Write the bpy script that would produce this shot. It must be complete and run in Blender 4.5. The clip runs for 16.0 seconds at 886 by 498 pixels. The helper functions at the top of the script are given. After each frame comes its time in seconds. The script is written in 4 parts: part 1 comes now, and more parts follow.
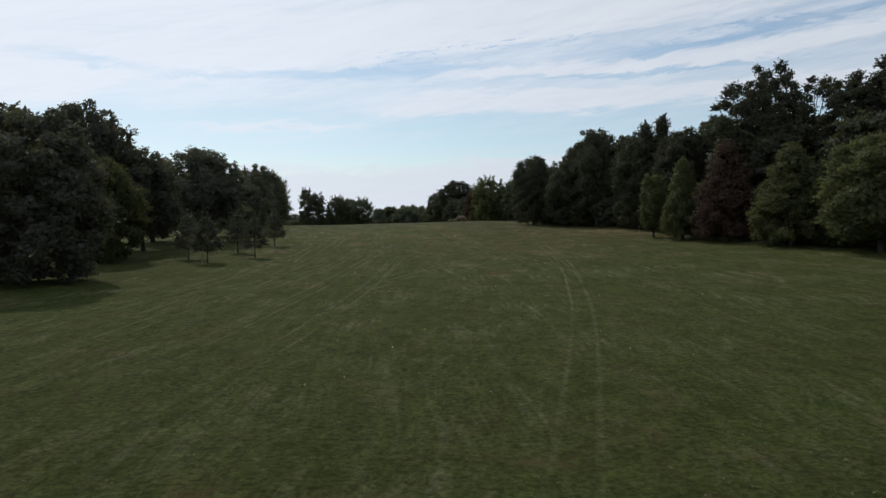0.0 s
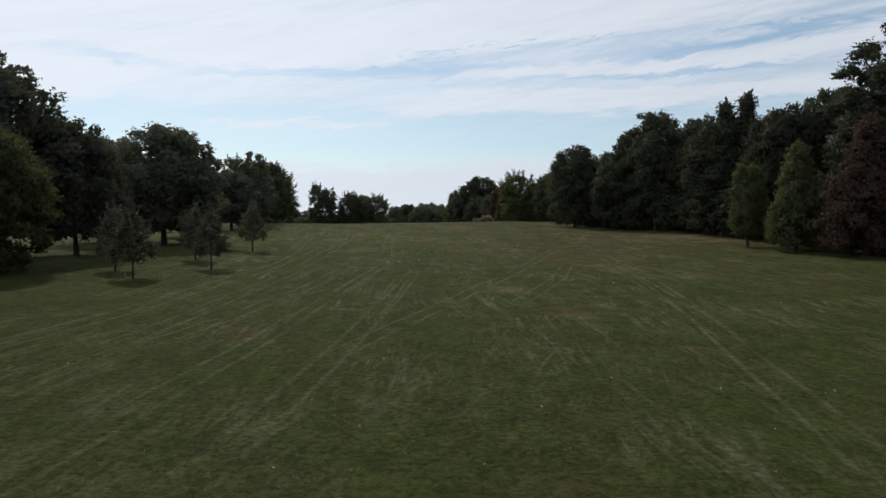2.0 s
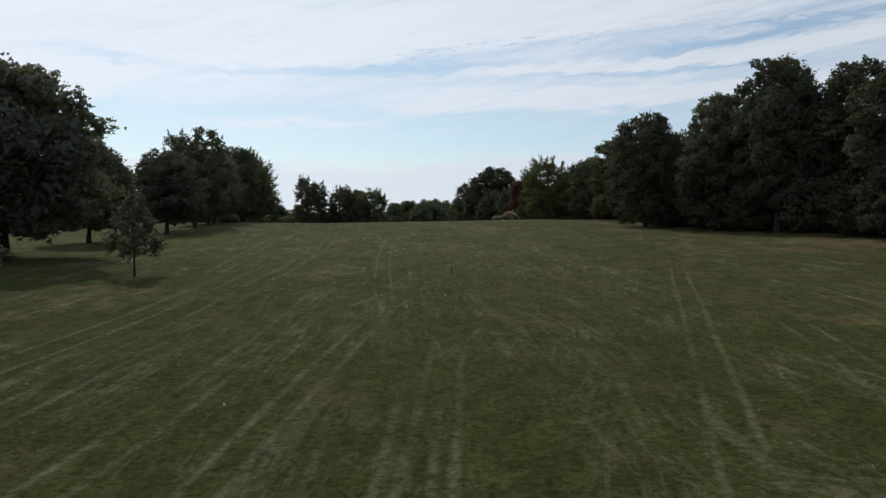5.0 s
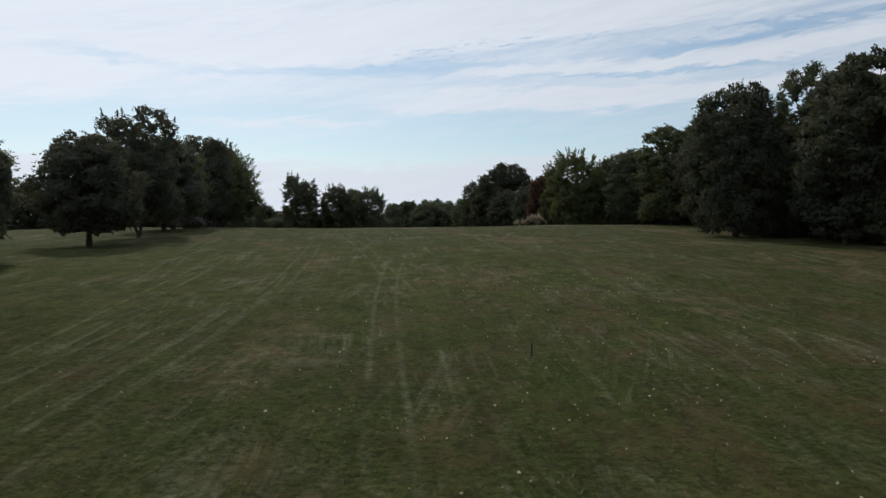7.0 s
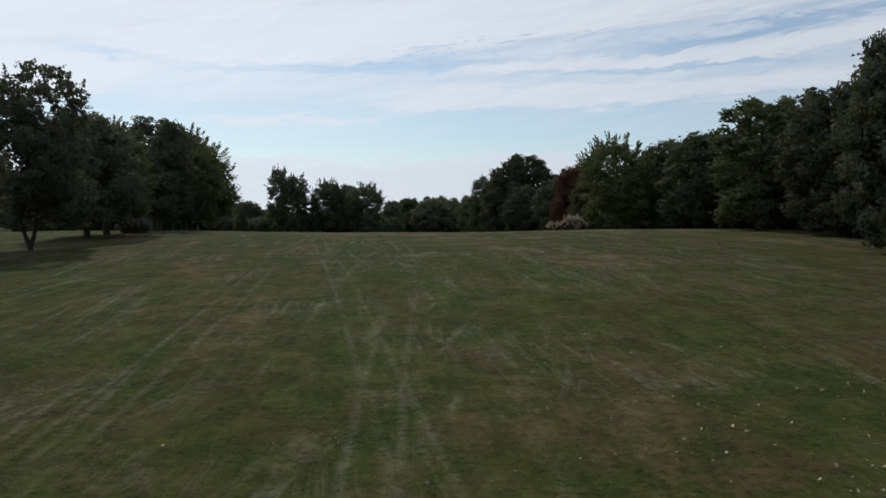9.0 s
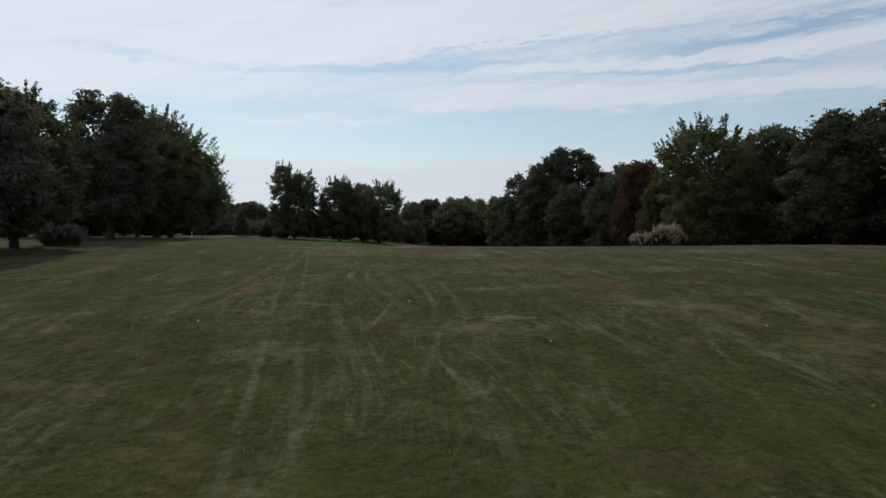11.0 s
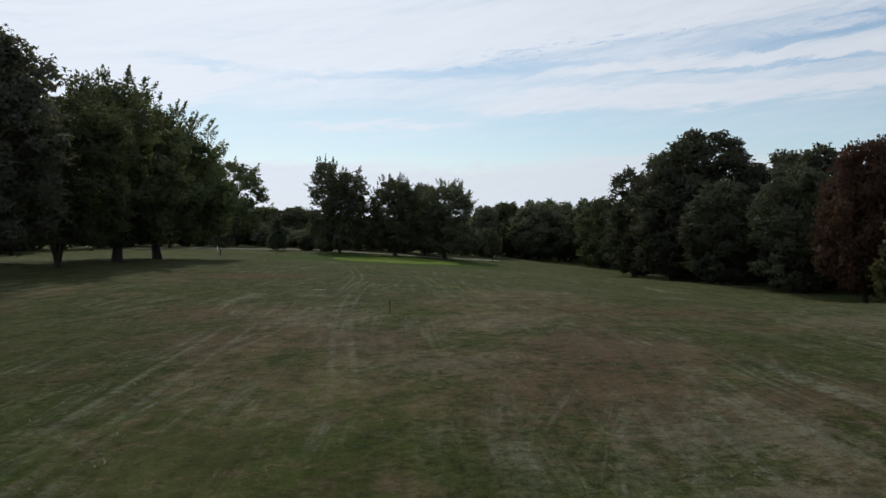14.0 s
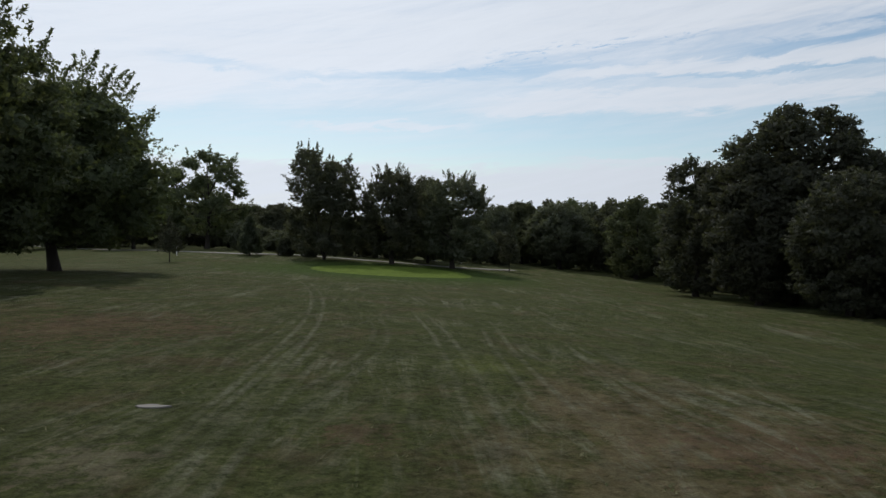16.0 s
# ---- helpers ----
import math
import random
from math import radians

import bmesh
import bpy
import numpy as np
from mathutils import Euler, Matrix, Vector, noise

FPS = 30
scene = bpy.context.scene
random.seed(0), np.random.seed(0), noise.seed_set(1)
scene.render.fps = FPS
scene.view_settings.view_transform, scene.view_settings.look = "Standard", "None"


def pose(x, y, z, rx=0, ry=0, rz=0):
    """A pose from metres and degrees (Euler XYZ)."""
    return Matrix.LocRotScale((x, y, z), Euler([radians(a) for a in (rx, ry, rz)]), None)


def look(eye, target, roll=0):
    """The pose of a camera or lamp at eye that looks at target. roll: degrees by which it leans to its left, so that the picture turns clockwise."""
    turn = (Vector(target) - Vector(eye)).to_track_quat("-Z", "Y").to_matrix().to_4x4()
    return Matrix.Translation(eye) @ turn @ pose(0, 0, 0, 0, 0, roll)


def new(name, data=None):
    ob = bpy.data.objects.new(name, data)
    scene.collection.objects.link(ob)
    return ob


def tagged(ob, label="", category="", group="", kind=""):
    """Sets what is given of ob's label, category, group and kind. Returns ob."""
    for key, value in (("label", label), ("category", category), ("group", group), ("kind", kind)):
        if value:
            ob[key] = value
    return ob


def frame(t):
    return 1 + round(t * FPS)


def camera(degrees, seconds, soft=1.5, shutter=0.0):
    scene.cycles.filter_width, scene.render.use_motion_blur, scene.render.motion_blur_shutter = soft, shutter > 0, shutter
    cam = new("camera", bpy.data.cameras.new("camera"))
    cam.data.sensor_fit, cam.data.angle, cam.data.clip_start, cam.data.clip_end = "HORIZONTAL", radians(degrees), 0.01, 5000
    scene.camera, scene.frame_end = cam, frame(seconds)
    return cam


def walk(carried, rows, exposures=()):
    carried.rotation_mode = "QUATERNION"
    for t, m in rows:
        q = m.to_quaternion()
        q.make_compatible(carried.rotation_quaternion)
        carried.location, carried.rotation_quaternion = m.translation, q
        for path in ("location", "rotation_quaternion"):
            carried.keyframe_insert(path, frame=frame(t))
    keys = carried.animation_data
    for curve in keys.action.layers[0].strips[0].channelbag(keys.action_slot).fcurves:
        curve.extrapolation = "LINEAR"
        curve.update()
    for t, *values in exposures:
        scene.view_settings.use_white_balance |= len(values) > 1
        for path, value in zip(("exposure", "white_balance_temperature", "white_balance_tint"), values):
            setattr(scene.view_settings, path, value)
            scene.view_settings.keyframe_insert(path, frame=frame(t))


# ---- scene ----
cam = camera(63.7, 16.0, soft=1.5)
PATH = [
    (0, (-0.099, 0.614, 5.049), (-0.1, 2.612, 4.957), -0.6),
    (0.5, (-0.373, 5.992, 5.031), (-0.374, 7.99, 4.939), -0.3),
    (1, (-0.564, 11.333, 5.02), (-0.566, 13.331, 4.928), -0.1),
    (1.5, (-0.764, 16.692, 5.026), (-0.78, 18.689, 4.933), 0.0),
    (2, (-1.036, 22.284, 5.008), (-1.088, 24.281, 4.914), 0.2),
    (2.5, (-1.444, 27.782, 4.922), (-1.502, 29.779, 4.826), 0.2),
    (3, (-1.925, 33.453, 4.888), (-1.982, 35.45, 4.792), 0.3),
    (3.5, (-2.447, 38.811, 4.802), (-2.503, 40.808, 4.706), 0.3),
    (4, (-2.971, 44.293, 4.743), (-3.026, 46.29, 4.647), 0.1),
    (4.2, (-3.172, 46.433, 4.717), (-3.225, 48.429, 4.619), -0.0),
    (6.3, (-5.988, 68.997, 4.898), (-6.032, 70.994, 4.799), 0.1),
    (6.5, (-6.218, 71.196, 4.95), (-6.261, 73.194, 4.853), 0.1),
    (7, (-6.717, 76.721, 5.192), (-6.759, 78.718, 5.094), 0.0),
    (7.5, (-7.208, 82.117, 5.364), (-7.25, 84.114, 5.263), 0.0),
    (8, (-7.722, 87.674, 5.413), (-7.763, 89.671, 5.311), -0.1),
    (8.5, (-8.187, 93.204, 5.455), (-8.229, 95.201, 5.349), -0.0),
    (9, (-8.705, 98.854, 5.584), (-8.745, 100.85, 5.478), 0.0),
    (9.2, (-8.922, 101.078, 5.653), (-8.962, 103.074, 5.546), -0.0),
    (11.3, (-11.477, 124.502, 6.042), (-11.59, 126.496, 5.94), 0.3),
    (11.5, (-11.704, 126.677, 6.071), (-11.835, 128.67, 5.971), 0.2),
    (12, (-12.213, 132.068, 6.185), (-12.365, 134.059, 6.084), 0.1),
    (12.5, (-12.77, 137.316, 6.309), (-12.962, 139.304, 6.208), -0.0),
    (13, (-13.263, 142.38, 6.432), (-13.483, 144.365, 6.331), -0.2),
    (13.5, (-13.868, 147.714, 6.51), (-14.121, 149.696, 6.411), -0.1),
    (14, (-14.648, 153.019, 6.609), (-14.933, 154.997, 6.514), -0.0),
    (14.5, (-15.541, 158.401, 6.677), (-15.833, 160.377, 6.583), 0.1),
    (15, (-16.519, 163.849, 6.575), (-16.811, 165.826, 6.482), 0.1),
    (15.5, (-17.503, 169.221, 6.466), (-17.792, 171.198, 6.374), 0.4),
    (16, (-18.63, 174.764, 6.431), (-18.919, 176.741, 6.339), 0.7),
]
EXPOSURES = [(0, 0.0), (4, 0.02), (6.5, 0.02), (7, -0.03), (7.5, -0.03), (8, 0.0), (8.5, -0.08), (9, -0.05), (11.5, -0.12), (12, -0.06), (12.5, 0.03), (13, -0.03), (13.5, -0.02), (14, 0.0), (14.5, -0.10), (15, -0.12), (15.5, -0.03), (16, -0.06)]
walk(cam, [(t, look(eye, target, roll)) for t, eye, target, roll in PATH], EXPOSURES)


# ---- daylight: high thin cirrus, sun ahead and to the left ----
SUN_AZ, SUN_EL = -27.0, 41.0          # degrees: azimuth from +y towards +x, height
world = bpy.data.worlds.new("sky")
scene.world = world
world.use_nodes = True


class Nodes:
    """A short hand for building node trees."""

    def __init__(self, tree):
        self.tree = tree
        tree.nodes.clear()

    def add(self, kind, **sets):
        node = self.tree.nodes.new(kind)
        for key, value in sets.items():
            if key == "op":
                node.operation = value
            elif key == "data":
                node.data_type = value
            elif key == "blend":
                node.blend_type = value
        return node

    def link(self, out, to):
        self.tree.links.new(out, to)

    def put(self, value, socket):
        if hasattr(value, "is_linked"):
            self.link(value, socket)
        else:
            socket.default_value = value

    def math(self, op, a, b=0.0, clamp=False):
        node = self.add("ShaderNodeMath", op=op)
        node.use_clamp = clamp
        self.put(a, node.inputs[0])
        self.put(b, node.inputs[1])
        return node.outputs[0]

    def mix(self, factor, a, b, blend="MIX"):
        node = self.add("ShaderNodeMix", data="RGBA", blend=blend)
        self.put(factor, node.inputs[0])
        self.put(a, node.inputs[6])
        self.put(b, node.inputs[7])
        return node.outputs[2]

    def step(self, value, low, high, to_low=0.0, to_high=1.0):
        node = self.add("ShaderNodeMapRange")
        node.interpolation_type = "SMOOTHSTEP"
        self.put(value, node.inputs[0])
        for k, v in enumerate((low, high, to_low, to_high)):
            node.inputs[1 + k].default_value = v
        return node.outputs[0]

    def noise(self, vector, scale, detail=4.0, rough=0.55, distort=0.0):
        node = self.add("ShaderNodeTexNoise")
        self.link(vector, node.inputs["Vector"])
        node.inputs["Scale"].default_value = scale
        node.inputs["Detail"].default_value = detail
        node.inputs["Roughness"].default_value = rough
        node.inputs["Distortion"].default_value = distort
        return node.outputs["Fac"]

    def xyz(self, x, y, z=0.0):
        node = self.add("ShaderNodeCombineXYZ")
        for k, v in enumerate((x, y, z)):
            self.put(v, node.inputs[k])
        return node.outputs[0]

    def split(self, vector):
        node = self.add("ShaderNodeSeparateXYZ")
        self.link(vector, node.inputs[0])
        return node.outputs


def make_sky():
    """A pale sky with a sheet of cirrus above, long white bands across it and a white horizon."""
    n = Nodes(world.node_tree)
    sky = n.add("ShaderNodeTexSky")
    sky.sky_type = "NISHITA"
    sky.sun_disc = False
    sky.sun_elevation, sky.sun_rotation = radians(SUN_EL), radians(SUN_AZ)
    sky.air_density, sky.dust_density, sky.ozone_density = 1.0, 0.4, 1.0
    x, y, z = n.split(n.add("ShaderNodeTexCoord").outputs["Generated"])
    az = n.math("ARCTAN2", x, y)
    el = n.math("ARCSINE", n.math("MAXIMUM", z, 0.0))

    def ribbons(across, along, slope, seed, detail=6.0, rough=0.6, distort=0.4):
        lean = n.math("SUBTRACT", el, n.math("MULTIPLY", az, slope))
        return n.noise(n.xyz(n.math("MULTIPLY", az, along), n.math("MULTIPLY", lean, across), seed), 1.0, detail, rough, distort)

    # the edges of the bands are drawn out and frayed
    bend = n.math("SUBTRACT", ribbons(16.0, 4.0, 0.05, 2.1, 3.0), 0.5)
    fray = n.math("SUBTRACT", ribbons(44.0, 9.0, 0.08, 5.3, 8.0, 0.72, 1.2), 0.5)
    e = n.math("ADD", el, n.math("ADD", n.math("MULTIPLY", bend, 0.042), n.math("MULTIPLY", fray, 0.044)))

    def band(height, slope, low, high, start, end, soft=0.12):
        """1 on a band about height + slope az, reaching down by low and up by high, from the azimuth start to end."""
        off = n.math("SUBTRACT", e, n.math("ADD", n.math("MULTIPLY", az, slope), height))
        rise = n.math("MULTIPLY", n.step(off, -low, -low * 0.25), n.step(off, high * 0.25, high, 1.0, 0.0))
        ends = n.math("MULTIPLY", n.step(az, start - soft, start + soft), n.step(az, end - soft, end + soft, 1.0, 0.0))
        return n.math("MULTIPLY", rise, ends)

    cover = n.step(e, 0.058, 0.080, 0.98, 0.18)                        # the white of the horizon
    above = n.math("SUBTRACT", e, n.math("ADD", n.math("MULTIPLY", az, 0.085), n.step(az, -0.50, -0.36, 0.190, 0.222)))
    sheet = n.step(above, -0.034, 0.016)                               # the sheet overhead
    cover = n.math("MAXIMUM", cover, n.math("MULTIPLY", sheet, 0.96))
    cover = n.math("MAXIMUM", cover, n.step(e, 0.130, 0.165, 0.26, 0.58))   # a thin veil below it
    for row in BANDS:
        cover = n.math("MAXIMUM", cover, n.math("MULTIPLY", band(*row[:-1]), row[-1]))
    for row in LANES_OF_BLUE:
        cover = n.math("SUBTRACT", cover, n.math("MULTIPLY", band(*row[:-1]), row[-1]))
    # fibres combed through the whole, ripples along one edge of the sheet
    fibres = n.math("SUBTRACT", ribbons(30.0, 3.4, 0.22, 7.7, 8.0, 0.70, 1.0), 0.5)
    silk = n.math("SUBTRACT", ribbons(62.0, 4.0, 0.06, 9.1, 7.0, 0.70, 0.9), 0.5)
    cover = n.math("ADD", cover, n.math("ADD", n.math("MULTIPLY", fibres, n.step(el, 0.15, 0.25, 0.70, 1.0)), n.math("MULTIPLY", silk, 0.75)))
    ripple = n.step(ribbons(120.0, 26.0, 0.12, 3.3, 4.0, 0.7, 1.2), 0.52, 0.66)
    cover = n.math("SUBTRACT", cover, n.math("MULTIPLY", n.math("MULTIPLY", ripple, band(0.222, 0.11, 0.020, 0.016, -0.12, 0.20, 0.08)), 0.55))
    white = n.step(cover, -0.08, 1.04)
    thin = n.step(el, 0.30, 0.75, 1.0, 0.50)                          # unseen cover overhead, thinned towards the zenith to set the fill light
    white = n.math("MULTIPLY", white, thin)
    dim = n.add("ShaderNodeVectorMath", op="SCALE")
    n.link(n.mix(1.0, sky.outputs[0], n.mix(n.step(el, 0.06, 0.16), (0.86, 0.95, 1.06, 1), (0.96, 1.0, 1.0, 1)), "MULTIPLY"), dim.inputs[0])
    dim.inputs[3].default_value = SKY
    grey = n.math("MULTIPLY", n.math("MULTIPLY", n.math("ADD", 1.0, n.math("MULTIPLY", fibres, 0.14)), n.step(az, -0.5, 0.65, 1.06, 0.84)), n.step(el, 0.05, 0.13, 0.95, 1.0))
    cloud = n.mix(1.0, (*CLOUD, 1), n.xyz(grey, grey, grey), "MULTIPLY")
    background = n.add("ShaderNodeBackground")
    n.link(n.mix(white, dim.outputs[0], cloud), background.inputs[0])
    background.inputs[1].default_value = 1.0
    out = n.add("ShaderNodeOutputWorld")
    n.link(background.outputs[0], out.inputs[0])


# height, slope, reach down and up, from and to azimuth (radians), softness of the ends, density
BANDS = (
    (0.156, 0.010, 0.026, 0.026, -0.14, 0.75, 0.14, 0.88), (0.160, 0.0, 0.016, 0.016, -0.60, -0.06, 0.16, 0.50),
    (0.186, 0.058, 0.024, 0.022, -0.04, 0.80, 0.12, 0.92), (0.125, 0.0, 0.009, 0.008, -0.38, -0.10, 0.08, 0.62),
    (0.181, 0.0, 0.009, 0.009, -0.62, -0.22, 0.10, 0.74), (0.076, -0.010, 0.012, 0.010, 0.00, 0.22, 0.08, 0.72),
)
LANES_OF_BLUE = (
    (0.199, 0.083, 0.012, 0.010, 0.24, 0.80, 0.10, 0.36), (0.181, 0.030, 0.006, 0.006, 0.02, 0.42, 0.12, 0.40),
    (0.197, 0.0, 0.012, 0.010, -0.50, -0.40, 0.06, 0.55), (0.202, 0.030, 0.014, 0.010, -0.36, 0.06, 0.10, 0.30),
)
SKY, CLOUD = 0.090, (0.74, 0.80, 0.89)
make_sky()
sun = new("sun", bpy.data.lights.new("sun", "SUN"))
sun.data.energy, sun.data.angle, sun.data.color = 2.1, radians(1.2), (1.0, 0.95, 0.87)
sun.matrix_world = look((0, 0, 60), (-100 * math.sin(radians(SUN_AZ)), -100 * math.cos(radians(SUN_AZ)), 60 - 100 * math.tan(radians(SUN_EL))))


# ---- materials ----
def material(name):
    m = bpy.data.materials.new(name)
    m.use_nodes = True
    n = Nodes(m.node_tree)
    out = n.add("ShaderNodeOutputMaterial")
    return m, n, out


def surface(n, out, colour, rough=0.9, bump=None, depth=0.02, specular=0.3):
    shader = n.add("ShaderNodeBsdfPrincipled")
    n.put(colour, shader.inputs["Base Color"])
    n.put(rough, shader.inputs["Roughness"])
    shader.inputs["Specular IOR Level"].default_value = specular
    if bump is not None:
        node = n.add("ShaderNodeBump")
        node.inputs["Strength"].default_value = 1.0
        node.inputs["Distance"].default_value = depth
        n.link(bump, node.inputs["Height"])
        n.link(node.outputs[0], shader.inputs["Normal"])
    n.link(shader.outputs[0], out.inputs[0])
    return shader


def leaf_material(name, dark, light, translucent=0.3):
    """Leaves: each one a shade of its own, each tree a shade of its own, some light let through."""
    m, n, out = material(name)
    island = n.add("ShaderNodeNewGeometry").outputs["Random Per Island"]
    tree = n.add("ShaderNodeObjectInfo").outputs["Random"]
    place = n.add("ShaderNodeTexCoord").outputs["Object"]
    patch = n.noise(place, 0.45, 3.0, 0.6)
    fleck = n.noise(place, 7.0, 3.0, 0.8)
    speck = n.step(fleck, 0.38, 0.62)
    blend = n.math("ADD", n.math("MULTIPLY", n.math("ADD", n.math("MULTIPLY", island, 0.6), 0.4), n.math("MULTIPLY", speck, 0.80)), n.math("MULTIPLY", n.math("SUBTRACT", patch, 0.2), 0.6), True)
    colour = n.mix(blend, (*dark, 1), (*light, 1))
    hue = n.add("ShaderNodeHueSaturation")
    n.link(colour, hue.inputs["Color"])
    n.link(n.step(tree, 0.0, 1.0, 0.485, 0.515), hue.inputs["Hue"])
    n.link(n.step(tree, 0.0, 1.0, 0.8, 1.2), hue.inputs["Value"])
    front = n.add("ShaderNodeBsdfPrincipled")
    n.link(hue.outputs[0], front.inputs["Base Color"])
    front.inputs["Roughness"].default_value = 0.7
    front.inputs["Specular IOR Level"].default_value = 0.12
    ruffle = n.add("ShaderNodeBump")
    ruffle.inputs["Strength"].default_value = 0.9
    ruffle.inputs["Distance"].default_value = 0.10
    n.link(fleck, ruffle.inputs["Height"])
    n.link(ruffle.outputs[0], front.inputs["Normal"])
    back = n.add("ShaderNodeBsdfTranslucent")
    n.link(n.mix(1.0, hue.outputs[0], (1.1, 1.15, 0.6, 1), "MULTIPLY"), back.inputs[0])
    both = n.add("ShaderNodeMixShader")
    both.inputs[0].default_value = translucent
    n.link(front.outputs[0], both.inputs[1])
    n.link(back.outputs[0], both.inputs[2])
    n.link(both.outputs[0], out.inputs[0])
    return m


def bark_material(name, dark, light):
    m, n, out = material(name)
    x, y, z = n.split(n.add("ShaderNodeTexCoord").outputs["Object"])
    ridges = n.noise(n.xyz(n.math("MULTIPLY", x, 14.0), n.math("MULTIPLY", y, 14.0), n.math("MULTIPLY", z, 2.5)), 1.0, 5.0, 0.6)
    stains = n.noise(n.xyz(x, y, z), 0.9, 3.0, 0.5)
    colour = n.mix(n.math("ADD", n.math("MULTIPLY", ridges, 0.6), n.math("MULTIPLY", stains, 0.4)), (*dark, 1), (*light, 1))
    surface(n, out, colour, 0.95, ridges, 0.03)
    return m


LEAF = {
    "green": leaf_material("green_leaves", (0.062, 0.072, 0.046), (0.132, 0.148, 0.082), 0.42),
    # left trees' leaves, lifted and greyed in colour to stand for glare
    "dusky": leaf_material("glare_lifted_leaves", (0.076, 0.078, 0.070), (0.146, 0.148, 0.120), 0.42),
    # leaves darkened in colour to stand for shade on the right-hand wood
    "dark": leaf_material("shade_darkened_leaves", (0.044, 0.048, 0.038), (0.100, 0.106, 0.074), 0.36),
    # far trees' leaves, lightened in colour to stand for distance haze
    "olive": leaf_material("haze_lightened_leaves", (0.070, 0.076, 0.058), (0.140, 0.148, 0.102), 0.40),
    "yellow": leaf_material("yellow_green_leaves", (0.058, 0.064, 0.034), (0.140, 0.146, 0.070), 0.40),
    "red": leaf_material("red_leaves", (0.050, 0.038, 0.026), (0.128, 0.062, 0.050), 0.34),
    "maroon": leaf_material("maroon_leaves", (0.044, 0.030, 0.028), (0.094, 0.056, 0.048), 0.34),
    "grey": leaf_material("grey_green_leaves", (0.052, 0.060, 0.044), (0.126, 0.142, 0.096), 0.38),
}
BARK = bark_material("bark", (0.022, 0.018, 0.015), (0.055, 0.046, 0.038))


# ---- the lie of the land ----
RISE_X = (-110, -70, -35, 0, 35, 75)
RISE_Y = tuple(range(-60, 421, 40))
RISES = (
    (0.0, 0.0, 0.0, 0.0, 0.5, 0.7, 0.3, 0.0, -0.5, -0.6, -0.8, -1.2, -1.2),
    (0.0, -0.1, -0.1, 0.1, 0.1, 0.5, 1.3, 0.9, -0.1, 0.7, -0.4, -0.7, -0.8),
    (0.0, -0.1, 0.1, 0.3, 0.9, 0.1, 1.0, 0.7, 0.2, 0.3, -0.7, -0.8, -0.8),
    (0.0, 0.1, 0.2, -0.2, -0.2, 1.7, 0.8, -0.3, -1.3, -1.9, -2.1, -1.8, -1.4),
    (-0.2, 0.0, -0.4, 0.8, -0.1, 0.7, 2.0, 0.3, -0.9, -1.1, -1.0, -1.3, -1.1),
    (-0.1, 0.9, 0.2, 0.6, 3.8, 1.0, 0.9, 0.4, 0.0, -0.1, -0.6, -3.6, -3.5),
)


def land(x, y):
    """Height of the ground: broad swells, two hollows sunk to fit the camera's ground line, slight unevenness."""
    x, y = np.asarray(x, float), np.asarray(y, float)
    z = np.zeros(np.broadcast(x, y).shape)
    for cx, column in zip(RISE_X, RISES):
        across = np.exp(-(((x - cx) / 42) ** 2))
        for cy, h in zip(RISE_Y, column):
            z = z + h * across * np.exp(-(((y - cy) / 42) ** 2))
    z = z - 1.6 * np.exp(-(((x - 7) / 20) ** 2) - ((y - 207) / 17) ** 2)
    z = z - 0.55 * np.exp(-(((x - 26) / 14) ** 2) - ((y - 150) / 22) ** 2)
    z = z + 0.05 * np.sin(x * 0.31 + 1.3 * np.sin(y * 0.11)) * np.sin(y * 0.23 + x * 0.07)
    return z


def lz(x, y):
    return float(land(x, y))


def mesh_from(name, verts, faces, material=None, smooth=False, normals=None):
    """A mesh from arrays: verts (n, 3), faces (m, k) all with k corners, or a list of such faces."""
    verts = np.asarray(verts, np.float32)
    groups = [np.asarray(f, np.int32) for f in (faces if isinstance(faces, list) else [faces])]
    me = bpy.data.meshes.new(name)
    sides = np.concatenate([np.full(len(f), f.shape[1], np.int32) for f in groups])
    count = len(sides)
    me.vertices.add(len(verts))
    me.vertices.foreach_set("co", verts.ravel())
    me.loops.add(int(sides.sum()))
    me.loops.foreach_set("vertex_index", np.concatenate([f.ravel() for f in groups]))
    me.polygons.add(count)
    me.polygons.foreach_set("loop_start", np.concatenate([[0], np.cumsum(sides)[:-1]]).astype(np.int32))
    me.polygons.foreach_set("use_smooth", np.full(count, smooth))
    me.update(calc_edges=True)
    if normals is not None:
        me.normals_split_custom_set_from_vertices(normals.tolist())
    if material:
        me.materials.append(material)
    return me


def part(name, data, parent, label="", matrix=None):
    ob = new(name, data)
    ob.parent = parent
    if matrix is not None:
        ob.matrix_basis = matrix
    return tagged(ob, label)


# ---- grass ----
GREEN_AT, GREEN_ALONG, GREEN_ACROSS, GREEN_TURN = (-36.4, 257.0), 12.4, 8.8, -0.16


def green_field(n, x, y):
    """Distance field of the putting green: 1 on its edge."""
    c, s = math.cos(GREEN_TURN), math.sin(GREEN_TURN)
    dx, dy = n.math("SUBTRACT", x, GREEN_AT[0]), n.math("SUBTRACT", y, GREEN_AT[1])
    u = n.math("DIVIDE", n.math("SUBTRACT", n.math("MULTIPLY", dx, c), n.math("MULTIPLY", dy, -s)), GREEN_ACROSS)
    v = n.math("DIVIDE", n.math("ADD", n.math("MULTIPLY", dx, -s), n.math("MULTIPLY", dy, c)), GREEN_ALONG)
    return n.math("SQRT", n.math("ADD", n.math("MULTIPLY", u, u), n.math("MULTIPLY", v, v)))


